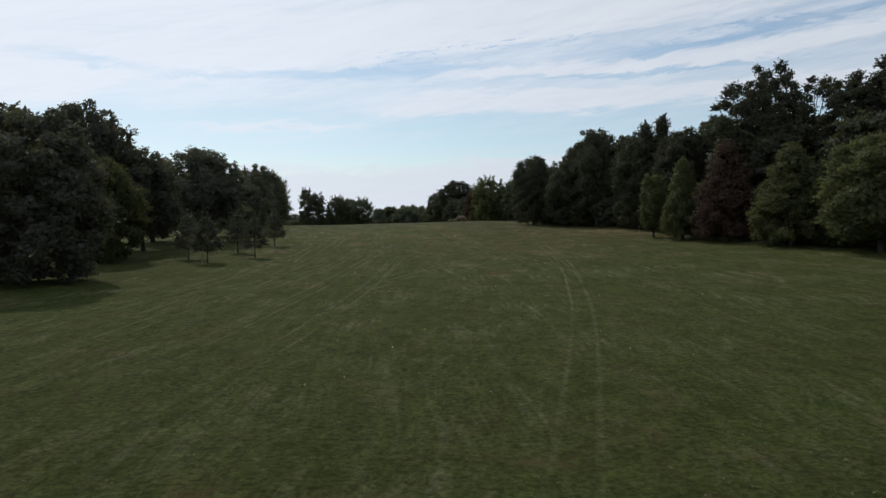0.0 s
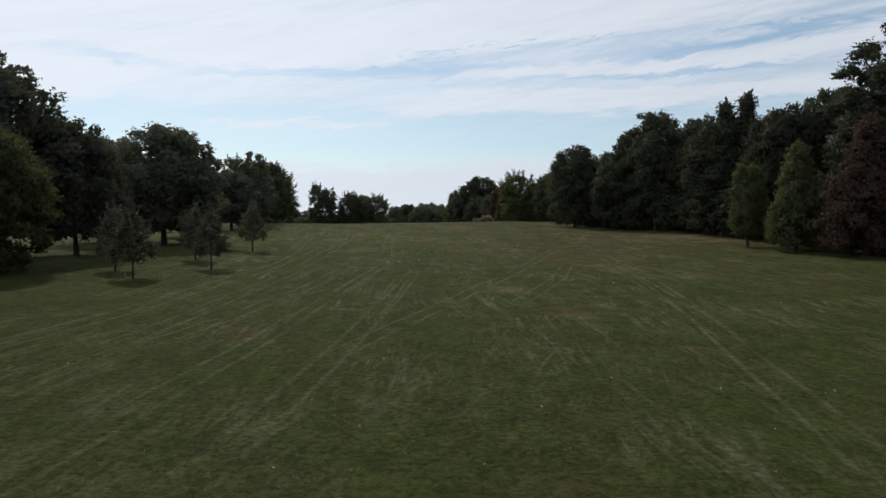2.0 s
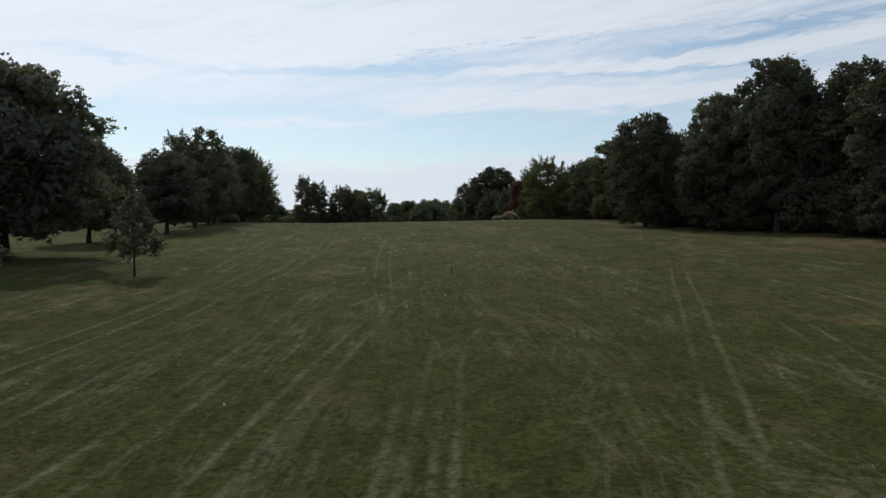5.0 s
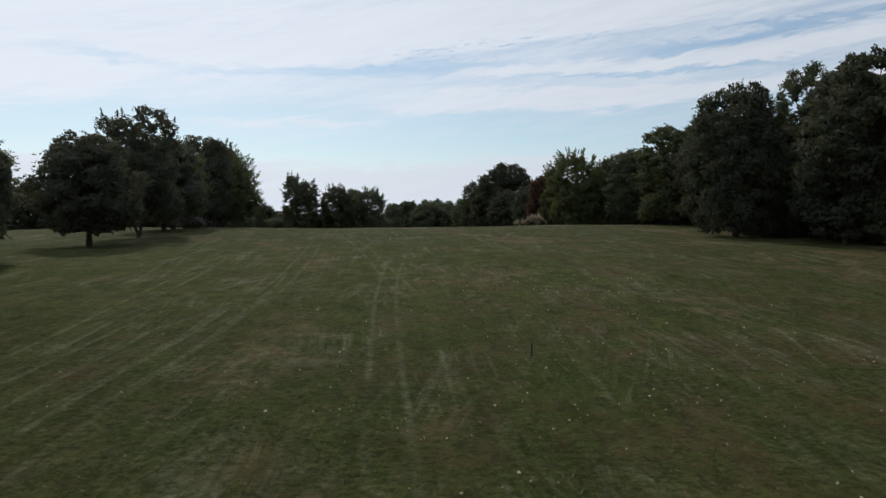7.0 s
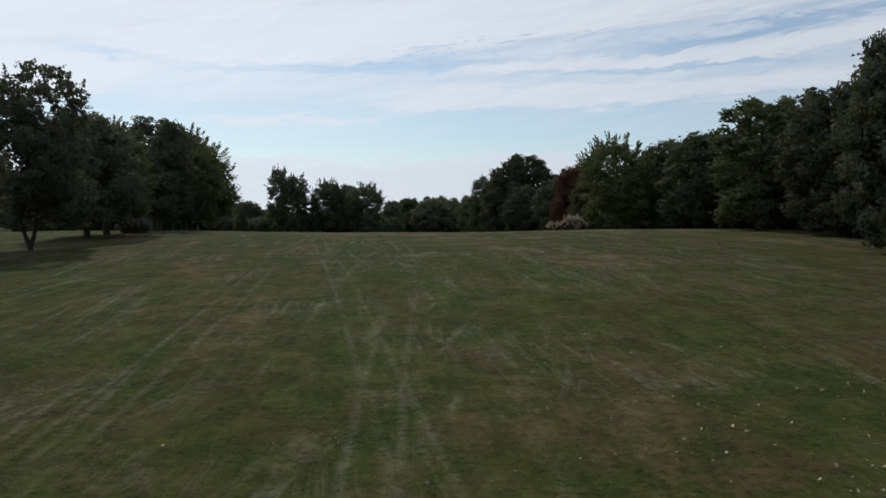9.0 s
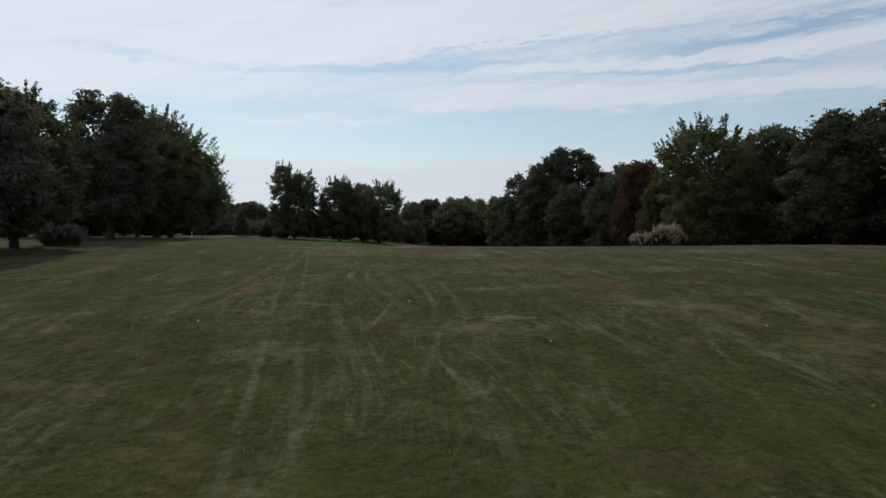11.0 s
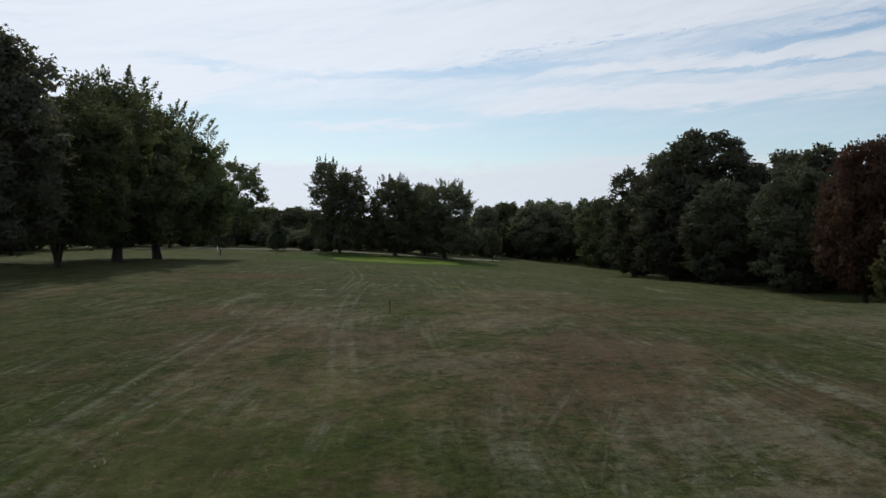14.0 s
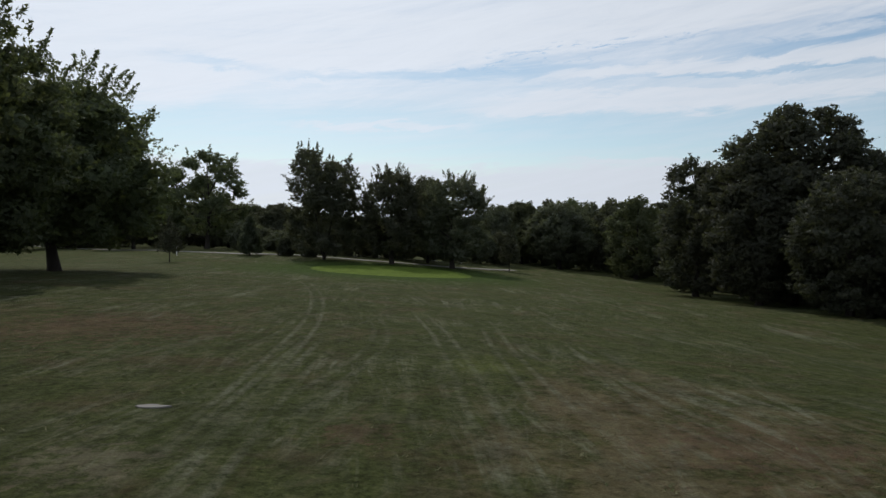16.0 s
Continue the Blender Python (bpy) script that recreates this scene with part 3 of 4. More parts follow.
def build_tree(name, seed, shape, height, radius, base, lobes, lobe_size, count, leaf, shoots=0, shoot_length=0.22, fork=1, heart=0.86, trunk=0.023, tight=0.26, fill=0.60, split=0.0):
    """The meshes of one tree, standing at the origin: its trunk with limbs, and its crown of leaves on twigs and shoots."""
    rng = np.random.default_rng(seed)
    profile = PROFILES[shape]
    hb = base * height
    ch = height - hb - (0.9 * shoot_length * radius if shoots > 40 else 0.0)
    # billows of foliage: most on the outline, some inside it
    grid = np.linspace(0.01, 0.99, 60)
    mass = np.cumsum(profile(grid) + 0.12)
    u = np.interp((np.arange(lobes) + rng.uniform(0.2, 0.8, lobes)) / lobes, mass / mass[-1], grid)
    turn = np.arange(lobes) * 2.39996 + rng.uniform(-0.6, 0.6, lobes)
    size = lobe_size * radius * rng.uniform(0.65, 1.35, lobes)
    reach = np.maximum(profile(u) * radius * rng.uniform(0.86, 1.10, lobes) - size * 0.75, 0) * np.where(rng.random(lobes) < 0.15, 0.5, 1.0)
    stretch = np.stack([np.ones(lobes), np.ones(lobes), rng.uniform(0.6, 0.95, lobes)], -1)
    centre = np.stack([np.cos(turn) * reach, np.sin(turn) * reach, hb + u * ch], -1)
    centre[:, 2] = hb + size * 0.35 + u * (ch - size * 1.15)
    if split:
        # the crown parts into two heads, the second a little lower
        side = np.where(np.arange(lobes) % 2, 1.0, -1.0)
        up = np.clip((u - 0.42) / 0.25, 0, 1)
        centre[:, 0] = centre[:, 0] * (1 - 0.52 * up) + side * split * radius * up
        centre[:, 2] -= np.where(side < 0, 0.07, 0.0) * height * up
    # twigs on the billows, leaves along the twigs
    weight = size ** 2 / (size ** 2).sum()
    per, spray = 7, 48
    twigs = max(count - shoots * spray, 0) // per
    pick = rng.choice(lobes, twigs, p=weight)
    d = rng.normal(0, 1, (twigs, 3)) + [0, 0, 0.2]
    d /= np.linalg.norm(d, axis=1, keepdims=True)
    root = centre[pick] + d * size[pick, None] * stretch[pick] * rng.uniform(0.52, 1.0, (twigs, 1))
    way = d * [1, 1, 0.35] + rng.normal(0, 0.3, (twigs, 3))
    along = rng.uniform(0, 1, (twigs, per, 1))
    spots = root[:, None] + way[:, None] * along * size[pick][:, None, None] * tight + rng.normal(0, leaf, (twigs, per, 3)) * [0.62, 0.62, 0.34]
    spots, outward, face = spots.reshape(-1, 3), np.repeat(way, per, 0) * 0.8 + [0, 0, -0.2], np.repeat(d, per, 0)
    if shoots:
        # long leafy shoots that stand out of the upper crown
        k = rng.choice(lobes, shoots, p=np.clip(u - 0.12, 0, 1) ** 1.2 / (np.clip(u - 0.12, 0, 1) ** 1.2).sum())
        flat = centre[k] * [1, 1, 0]
        flat /= np.linalg.norm(flat, axis=1, keepdims=True) + 0.4
        up = np.clip(u[k], 0.25, 1)[:, None]
        way = flat * (1.15 - 0.75 * up) + [0, 0, 1] * (0.35 + 0.9 * up) + rng.normal(0, 0.22, (shoots, 3))
        way /= np.linalg.norm(way, axis=1, keepdims=True)
        long = shoot_length * radius * rng.uniform(0.7, 1.5, (shoots, 1, 1))
        t = rng.uniform(0, 1, (shoots, spray, 1)) ** 0.8
        spot = (centre[k] + way * size[k, None] * 0.55)[:, None] + way[:, None] * t * (long + size[k][:, None, None] * 0.35) + rng.normal(0, 1, (shoots, spray, 3)) * (0.027 * radius * (1.25 - t))
        spots = np.concatenate([spots, spot.reshape(-1, 3)])
        outward = np.concatenate([outward, np.repeat(way, spray, 0) * 1.3])
        face = np.concatenate([face, np.repeat(way, spray, 0) * 0.6 + unit(rng, shoots * spray) * 0.6])
    # the dense inner foliage: a shell of larger leaves in every billow, loose ones in the heart of the crown
    shell = 120
    core = lobes * shell
    pick = np.repeat(np.arange(lobes), shell)
    d = unit(rng, core)
    deep = centre[pick] * [0.98, 0.98, 1] + d * size[pick, None] * stretch[pick] * rng.uniform(fill - 0.12, fill + 0.16, (core, 1))
    middle = lobes * 14
    uu, aa = rng.uniform(0.02, heart, middle), rng.uniform(0, 2 * np.pi, middle)
    rr = profile(uu) * radius * 0.55 * np.sqrt(rng.uniform(0, 1, middle))
    mid = np.stack([np.cos(aa) * rr, np.sin(aa) * rr, hb + uu * ch * 0.92], -1)

    def rounded(place, own):
        whole = place - [0, 0, hb + 0.42 * ch]
        whole = whole / (np.linalg.norm(whole, axis=1, keepdims=True) + 1e-9)
        both = own * 0.75 + whole * 0.5
        return both / (np.linalg.norm(both, axis=1, keepdims=True) + 1e-9)

    sets = [leaflets(rng, spots, outward, leaf, rounded(spots, face), 0.45),
            leaflets(rng, deep, np.cross(d, unit(rng, core)) * 1.6, size[pick, None] * 0.24, rounded(deep, d), 0.4),
            leaflets(rng, mid, unit(rng, middle), 0.060 * radius, rounded(mid, unit(rng, middle)), 0.5)]
    quads = np.concatenate([v for v, _ in sets])
    normals = np.concatenate([nn for _, nn in sets])
    corners = np.arange(len(quads)).reshape(-1, 3)
    verts = quads.copy()
    low = verts[:, 2] < 0.05
    verts[low, 2] = 0.05 + rng.uniform(0, 0.1, low.sum())
    crown = mesh_from(name + "_crown", verts, corners, LEAF["green"], True, normals)
    # trunk and limbs
    thick = trunk * height
    pieces = []
    tops = []
    for f in range(fork):
        lean = np.array([math.cos(f * 2.3 + seed), math.sin(f * 2.3 + seed)]) * (0.0 if fork == 1 else 0.10 * height)
        reach_up = 0.82
        if split:
            lean, reach_up = np.array([(-1.0 if f % 2 == 0 else 1.0) * split * radius * 0.9, 0.0]), 0.60
        t = np.linspace(0, 1, 9)
        bend = rng.normal(0, 0.012 * height, 2)
        path = np.stack([lean[0] * t ** 0.8 + bend[0] * np.sin(3.1 * t), lean[1] * t ** 0.8 + bend[1] * np.sin(3.1 * t), t * (hb + ch * reach_up) - 0.25 * (t == 0)], -1)
        wide = thick * (0.55 if fork > 1 else 1.0)
        r = wide * (1.0 - 0.9 * t ** 0.85)
        r[0] *= 1.55
        path = np.insert(path, 1, [path[0, 0], path[0, 1], 0.25], 0)
        r = np.insert(r, 1, wide * 1.12)
        pieces.append(tube(path, r, 9))
        tops.append((path, r))
    for k in rng.choice(lobes, min(lobes, 13), replace=False):
        path, r = tops[k % fork]
        goal = centre[k]
        s = int(np.clip(np.searchsorted(path[:, 2], max(hb * 0.85, goal[2] * 0.62)), 2, len(path) - 2))
        start, t = path[s], np.linspace(0, 1, 6)[:, None]
        sag = np.array([0, 0, 1.0]) * (np.sin(np.pi * t) * 0.06 * np.linalg.norm(goal - start))
        limb = start + (goal - start) * t + sag * [1, 1, 1] + rng.normal(0, 0.04, (6, 3)) * t
        pieces.append(tube(limb, np.linspace(r[s] * 0.62, 0.015 + 0.002 * height, 6), 6))
    verts, faces = joined(pieces)
    wide = np.percentile(np.hypot(quads[:, 0], quads[:, 1]), 98)
    return mesh_from(name + "_trunk", verts, faces, BARK, True), crown, float(np.percentile(quads[:, 2], 99.7)), float(wide)


KINDS = {
    "round_a": build_tree("round_a", 11, "round", 13.0, 5.2, 0.13, 110, 0.22, 30100, 0.135),
    "round_b": build_tree("round_b", 12, "round", 12.0, 5.0, 0.09, 105, 0.23, 30100, 0.13),
    "skirted": build_tree("skirted", 33, "round", 12.5, 5.2, 0.02, 120, 0.22, 33600, 0.13),
    "dome_a": build_tree("dome_a", 13, "dome", 13.0, 5.6, 0.12, 115, 0.22, 30800, 0.14),
    "dome_b": build_tree("dome_b", 14, "dome", 12.5, 5.6, 0.11, 120, 0.21, 32000, 0.135, heart=0.74, fill=0.60),
    "plume_a": build_tree("plume_a", 15, "upright", 15.0, 5.0, 0.10, 100, 0.22, 30800, 0.13, shoots=120, shoot_length=0.17),
    "twin_a": build_tree("twin_a", 35, "column", 15.0, 4.4, 0.06, 150, 0.20, 32000, 0.13, shoots=70, shoot_length=0.16, fork=2, split=0.40),
    "twin_b": build_tree("twin_b", 36, "column", 15.0, 5.0, 0.12, 120, 0.20, 32000, 0.135, shoots=30, shoot_length=0.12, fork=2, heart=0.6, fill=0.60, split=0.36),
    "plume_b": build_tree("plume_b", 16, "vase", 14.0, 5.0, 0.12, 85, 0.23, 30000, 0.135, shoots=80, shoot_length=0.16, fork=3, heart=0.8, fill=0.50),
    "plume_c": build_tree("plume_c", 26, "dome", 15.0, 6.4, 0.12, 110, 0.22, 38000, 0.13, shoots=170, shoot_length=0.20),
    "open_a": build_tree("open_a", 27, "dome", 15.0, 6.0, 0.14, 170, 0.165, 34000, 0.145, heart=0.74, tight=0.26, fill=0.62),
    "airy_a": build_tree("airy_a", 31, "round", 15.0, 6.0, 0.12, 64, 0.19, 22000, 0.17, shoots=14, shoot_length=0.14, heart=0.6, tight=0.26, fill=0.52),
    "cone_a": build_tree("cone_a", 17, "cone", 10.0, 3.6, 0.05, 100, 0.25, 21000, 0.105),
    "column_a": build_tree("column_a", 18, "column", 16.0, 4.6, 0.14, 110, 0.24, 30100, 0.135),
    "tall_airy": build_tree("tall_airy", 19, "vase", 22.0, 5.5, 0.28, 80, 0.22, 25200, 0.15, heart=0.5, trunk=0.017, tight=0.30, fill=0.48),
    "ragged": build_tree("ragged", 37, "cone", 18.0, 3.2, 0.10, 90, 0.28, 26000, 0.13, shoots=40, shoot_length=0.22, heart=0.8, trunk=0.016, tight=0.30, fill=0.56),
    "wood_a": build_tree("wood_a", 21, "column", 17.0, 4.6, 0.04, 84, 0.26, 12600, 0.20),
    "wood_b": build_tree("wood_b", 22, "round", 15.0, 5.0, 0.03, 84, 0.25, 12600, 0.20),
    "far_a": build_tree("far_a", 28, "round", 15.0, 4.8, 0.03, 50, 0.31, 4900, 0.30, fill=0.68),
    "far_b": build_tree("far_b", 29, "dome", 12.0, 5.2, 0.03, 50, 0.31, 4900, 0.30, fill=0.68),
    "young": build_tree("young", 23, "cone", 4.6, 1.45, 0.24, 46, 0.22, 6200, 0.075, shoots=26, shoot_length=0.30, trunk=0.013, fill=0.16, heart=0.5),
    "shrub": build_tree("shrub", 24, "dome", 4.0, 2.6, 0.0, 50, 0.28, 6300, 0.12, trunk=0.012),
    "hedge": build_tree("hedge", 25, "round", 7.0, 3.8, 0.0, 50, 0.28, 5600, 0.20, trunk=0.012),
}


def plant(kind, x, y, top, radius, leaf="green", turn=0.0, name="broadleaf_tree", label="", group="", sink=0.0, tall=None):
    """A tree of the kind at (x, y), with its crown's top at the height top (above the sea of the plan), or so tall."""
    trunk, crown, height, wide = KINDS[kind]
    foot = lz(x, y)
    high = tall if tall else top - foot
    tree = new(name)
    tree.matrix_basis = pose(x, y, foot - 0.03 - sink, 0, 0, turn) @ Matrix.Diagonal((radius / wide, radius / wide, high / height, 1))
    part("trunk", trunk, tree)
    top_part = part("crown", crown, tree)
    if leaf != "green":
        slot = top_part.material_slots[0]
        slot.link = "OBJECT"
        slot.material = LEAF[leaf]
    return tagged(tree, label, "shrub" if name.endswith("shrub") else "tree", group)


def rows(kinds, group):
    """kinds: rows of kind, x, y, top, radius, leaf, name, label."""
    for k, (kind, x, y, top, radius, leaf, name, label) in enumerate(kinds):
        plant(kind, x, y, top, radius, leaf, (k * 77 + 13 * x) % 360, name, label, group)


BT = "broadleaf_tree"
# the young trees staked out on the left of the fairway
for k, (x, y, tall, wide) in enumerate(((-26.1, 73.2, 5.0, 1.55), (-22.5, 68.2, 4.9, 1.55), (-23.7, 82.4, 4.9, 1.5), (-19.9, 75.5, 4.7, 1.45), (-22.1, 93.6, 5.0, 1.55))):
    plant("young", x, y, 0, wide, "dusky", 63 * k, "young_tree", "young slender broadleaf tree with a thin bare trunk on grass", "young trees beside the fairway", tall=tall)

LEFT = "old trees on the open side of the fairway"
rows((
    ("skirted", -29.4, 50.5, 12.9, 5.9, "dusky", BT, "large dark green broadleaf tree, foliage almost to the ground"),
    ("round_b", -44.0, 74.0, 16.2, 6.0, "dusky", BT, "large dark green broadleaf tree, foliage almost to the ground"),
    ("skirted", -39.5, 58.0, 13.8, 6.0, "dusky", BT, "large dark green broadleaf tree, foliage almost to the ground"),
    ("skirted", -33.8, 70.5, 10.9, 4.3, "yellow", BT, "yellow-green broadleaf tree with a full rounded crown"),
    ("round_a", -41.0, 81.5, 18.0, 6.6, "dusky", BT, "tall dark broadleaf tree with billowing rounded crown"),
    ("dome_a", -36.5, 87.0, 13.4, 4.6, "dusky", BT, "dark broadleaf tree with billowing rounded crown"),
    ("dome_b", -34.4, 101.4, 14.8, 6.9, "dusky", BT, "wide domed dark tree with sky showing through"),
    ("dome_a", -43.4, 106.8, 14.0, 6.2, "dusky", BT, "dark domed broadleaf tree with a short trunk"),
    ("dome_a", -39.1, 121.0, 11.5, 4.1, "dusky", BT, "dark rounded broadleaf tree on a short trunk"),
    ("dome_a", -38.5, 137.5, 12.0, 4.9, "dusky", BT, "dark rounded broadleaf tree on a short straight trunk"),
    ("round_b", -43.6, 165.4, 14.6, 5.0, "dusky", BT, "dark green broadleaf tree with drooping lower branches"),
    ("plume_a", -45.2, 172.4, 15.2, 4.8, "green", BT, "green broadleaf tree with feathery upright shoots"),
    ("column_a", -47.3, 190.5, 17.4, 4.7, "dusky", BT, "tall dark tree with an upright oval crown"),
    ("plume_b", -48.8, 199.0, 16.0, 5.4, "green", BT, "feathery tree rising from a forked trunk"),
    ("plume_a", -52.0, 211.0, 18.8, 6.3, "green", BT, "large feathery tree with upright leafy shoots"),
    ("round_b", -59.5, 203.0, 14.6, 6.0, "dusky", BT, "dark green broadleaf tree behind the feathery trees"),
    ("plume_c", -56.0, 224.4, 18.0, 8.6, "green", BT, "broad feathery tree with long spreading shoots"),
), LEFT)

plant("twin_b", -40.2, 150.8, 16.2, 4.6, "dusky", 14, BT, "tall dark tree with an open two-headed crown", LEFT)

FAR = "trees round the putting green"
plant("twin_a", -49.8, 272.0, 16.0, 5.4, "olive", 188, BT, "tall feathery two-headed tree beside the putting green", FAR)
rows((
    ("plume_a", -40.2, 272.6, 13.4, 4.8, "olive", BT, "feathery dark tree beside the putting green"),
    ("round_b", -36.8, 283.0, 12.2, 3.8, "olive", BT, "dark rounded tree behind the putting green"),
    ("plume_a", -32.0, 275.6, 12.6, 5.6, "olive", BT, "feathery dark tree beside the putting green"),
    ("airy_a", -84.5, 306.0, 18.6, 8.4, "green", BT, "large open-crowned tree beyond the cart path"),
    ("round_b", -71.5, 310.0, 8.4, 5.2, "olive", BT, "low rounded dark tree beyond the cart path"),
    ("round_a", -100.0, 306.0, 14.0, 6.6, "olive", BT, "dark tree beyond the cart path"),
    ("dome_a", -16.1, 318.0, 9.2, 7.2, "olive", BT, "broad domed dark tree standing on the far lawn"),
    ("dome_a", -28.2, 314.0, 8.6, 4.4, "olive", BT, "dark rounded tree standing on the far lawn"),
    ("dome_a", -24.0, 327.0, 9.6, 5.6, "green", BT, "rounded tree standing on the far lawn"),
    ("cone_a", -62.6, 276.0, 6.2, 1.9, "grey", "young_tree", "small grey-green conical tree on the grass"),
    ("young", -62.0, 252.0, 5.8, 1.6, "dark", "young_tree", "slender sapling on the grass by the cart path"),
    ("young", -24.3, 284.0, 4.4, 1.7, "dark", "young_tree", "slender sapling behind the putting green"),
), FAR)
for x, y, wide, tall in ((-57.6, 278.0, 1.6, 2.9), (-53.6, 276.5, 1.5, 2.5)):
    plant("shrub", x, y, 0, wide, "dark", x * 31, "round_shrub", "clipped dark green rounded shrub on the grass", "shrubs by the green", tall=tall)

# mostly planted with the leaves whose colour carries the wood's shade
WOOD = "woodland edge along the fairway"
rows((
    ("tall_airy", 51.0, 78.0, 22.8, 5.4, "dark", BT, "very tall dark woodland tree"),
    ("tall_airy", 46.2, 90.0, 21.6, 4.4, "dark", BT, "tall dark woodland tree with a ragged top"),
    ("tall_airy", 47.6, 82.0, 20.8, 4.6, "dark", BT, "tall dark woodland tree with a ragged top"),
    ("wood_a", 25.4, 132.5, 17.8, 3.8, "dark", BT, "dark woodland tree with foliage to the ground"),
    ("round_b", 37.0, 61.0, 11.6, 5.0, "yellow", BT, "yellow-green woodland edge tree with low foliage"),
    ("cone_a", 34.0, 70.4, 11.6, 3.9, "yellow", BT, "yellow-green conical tree with foliage to the ground"),
    ("cone_a", 31.6, 80.5, 12.9, 3.6, "maroon", "red_tree", "dark red autumn maple at the woodland edge"),
    ("cone_a", 28.8, 86.6, 11.5, 2.6, "yellow", BT, "slim yellow-green tree at the woodland edge"),
    ("column_a", 27.5, 94.2, 10.2, 1.9, "yellow", BT, "slim yellow-green tree standing before the dark wood"),
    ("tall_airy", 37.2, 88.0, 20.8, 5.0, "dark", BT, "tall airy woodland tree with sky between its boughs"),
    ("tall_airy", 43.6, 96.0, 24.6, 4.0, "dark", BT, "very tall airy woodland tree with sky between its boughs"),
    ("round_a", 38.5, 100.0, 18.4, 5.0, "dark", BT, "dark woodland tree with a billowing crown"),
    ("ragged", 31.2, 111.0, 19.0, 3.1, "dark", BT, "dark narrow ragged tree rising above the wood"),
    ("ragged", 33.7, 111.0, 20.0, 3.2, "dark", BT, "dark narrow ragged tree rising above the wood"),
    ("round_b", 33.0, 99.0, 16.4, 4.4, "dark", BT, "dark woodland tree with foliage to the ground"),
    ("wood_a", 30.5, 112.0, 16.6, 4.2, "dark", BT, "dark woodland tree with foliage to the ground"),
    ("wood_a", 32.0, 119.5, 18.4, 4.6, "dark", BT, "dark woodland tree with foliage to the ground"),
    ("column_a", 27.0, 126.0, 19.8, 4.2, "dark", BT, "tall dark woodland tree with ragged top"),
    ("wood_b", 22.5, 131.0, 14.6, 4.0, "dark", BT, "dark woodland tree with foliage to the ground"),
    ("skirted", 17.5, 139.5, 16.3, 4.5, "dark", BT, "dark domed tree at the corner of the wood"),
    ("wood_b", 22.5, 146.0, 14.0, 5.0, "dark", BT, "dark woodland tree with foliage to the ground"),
    ("tall_airy", 30.5, 153.3, 20.6, 4.2, "grey", BT, "tall feathery tree rising behind the wood"),
    ("wood_b", 22.0, 157.0, 15.6, 4.6, "dark", BT, "dark woodland tree with foliage to the ground"),
    ("wood_a", 20.8, 169.0, 16.4, 4.6, "green", BT, "green woodland tree with a ragged top"),
    ("wood_b", 19.5, 183.0, 14.5, 4.6, "grey", BT, "grey-green woodland tree with foliage to the ground"),
    ("plume_a", 12.8, 196.5, 15.8, 5.2, "yellow", BT, "yellow-green tree with upright leafy shoots"),
    ("cone_a", 9.6, 203.0, 10.8, 2.8, "yellow", BT, "small yellow-green tree beside the red tree"),
    ("round_b", 21.0, 200.5, 15.4, 5.0, "grey", BT, "grey-green airy woodland tree"),
    ("round_b", 9.4, 211.0, 12.2, 3.7, "red", "red_tree", "rust-red autumn tree among green woodland trees"),
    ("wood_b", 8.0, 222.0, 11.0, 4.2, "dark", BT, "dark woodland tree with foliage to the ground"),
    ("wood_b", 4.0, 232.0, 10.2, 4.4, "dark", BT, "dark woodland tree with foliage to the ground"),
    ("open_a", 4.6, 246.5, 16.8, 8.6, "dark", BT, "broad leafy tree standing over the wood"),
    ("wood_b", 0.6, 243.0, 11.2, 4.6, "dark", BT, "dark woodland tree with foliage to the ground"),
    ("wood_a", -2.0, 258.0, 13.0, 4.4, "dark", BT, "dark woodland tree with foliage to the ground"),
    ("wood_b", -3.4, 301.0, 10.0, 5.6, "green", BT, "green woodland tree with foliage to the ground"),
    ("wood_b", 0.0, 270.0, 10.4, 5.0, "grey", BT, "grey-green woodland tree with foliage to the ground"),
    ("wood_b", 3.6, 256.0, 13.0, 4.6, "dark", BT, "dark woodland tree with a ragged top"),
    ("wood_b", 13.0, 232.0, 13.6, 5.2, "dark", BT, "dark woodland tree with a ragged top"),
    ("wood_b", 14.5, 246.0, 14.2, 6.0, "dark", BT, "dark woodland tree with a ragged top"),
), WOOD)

# the depth of the wood behind its edge, and low growth under its edge
rng = np.random.default_rng(5)
EDGE = ((-30, 50), (40, 42), (60, 37), (70, 34.5), (85, 32.5), (105, 30), (121, 28), (132, 23), (140, 20), (160, 25), (185, 22), (205, 15), (225, 11), (250, 6), (275, 4), (300, 2), (330, -2))
DEEP = ((8.0, 13.6), (17.0, 15.0))
for depth, tall in DEEP:
    y = 30.0 if depth < 10 else 36.0
    while y < 325:
        x = float(np.interp(y, [e[0] for e in EDGE], [e[1] for e in EDGE])) + depth + rng.uniform(-2, 2)
        high = tall * rng.uniform(0.85, 1.12) * float(np.interp(y, (190, 240), (1.0, 0.82)))
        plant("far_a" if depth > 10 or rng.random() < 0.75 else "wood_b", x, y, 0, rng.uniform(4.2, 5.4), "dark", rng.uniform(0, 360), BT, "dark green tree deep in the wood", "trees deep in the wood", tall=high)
        y += rng.uniform(6.5, 9.5) if depth < 10 else rng.uniform(8.5, 11.5)
y = 40.0
while y < 300:
    x = float(np.interp(y, [e[0] for e in EDGE], [e[1] for e in EDGE])) + rng.uniform(1.0, 3.5)
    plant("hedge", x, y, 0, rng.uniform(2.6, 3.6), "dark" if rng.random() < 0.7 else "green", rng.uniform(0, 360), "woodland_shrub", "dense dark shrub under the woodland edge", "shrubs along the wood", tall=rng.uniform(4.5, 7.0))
    y += rng.uniform(4.2, 6.5)

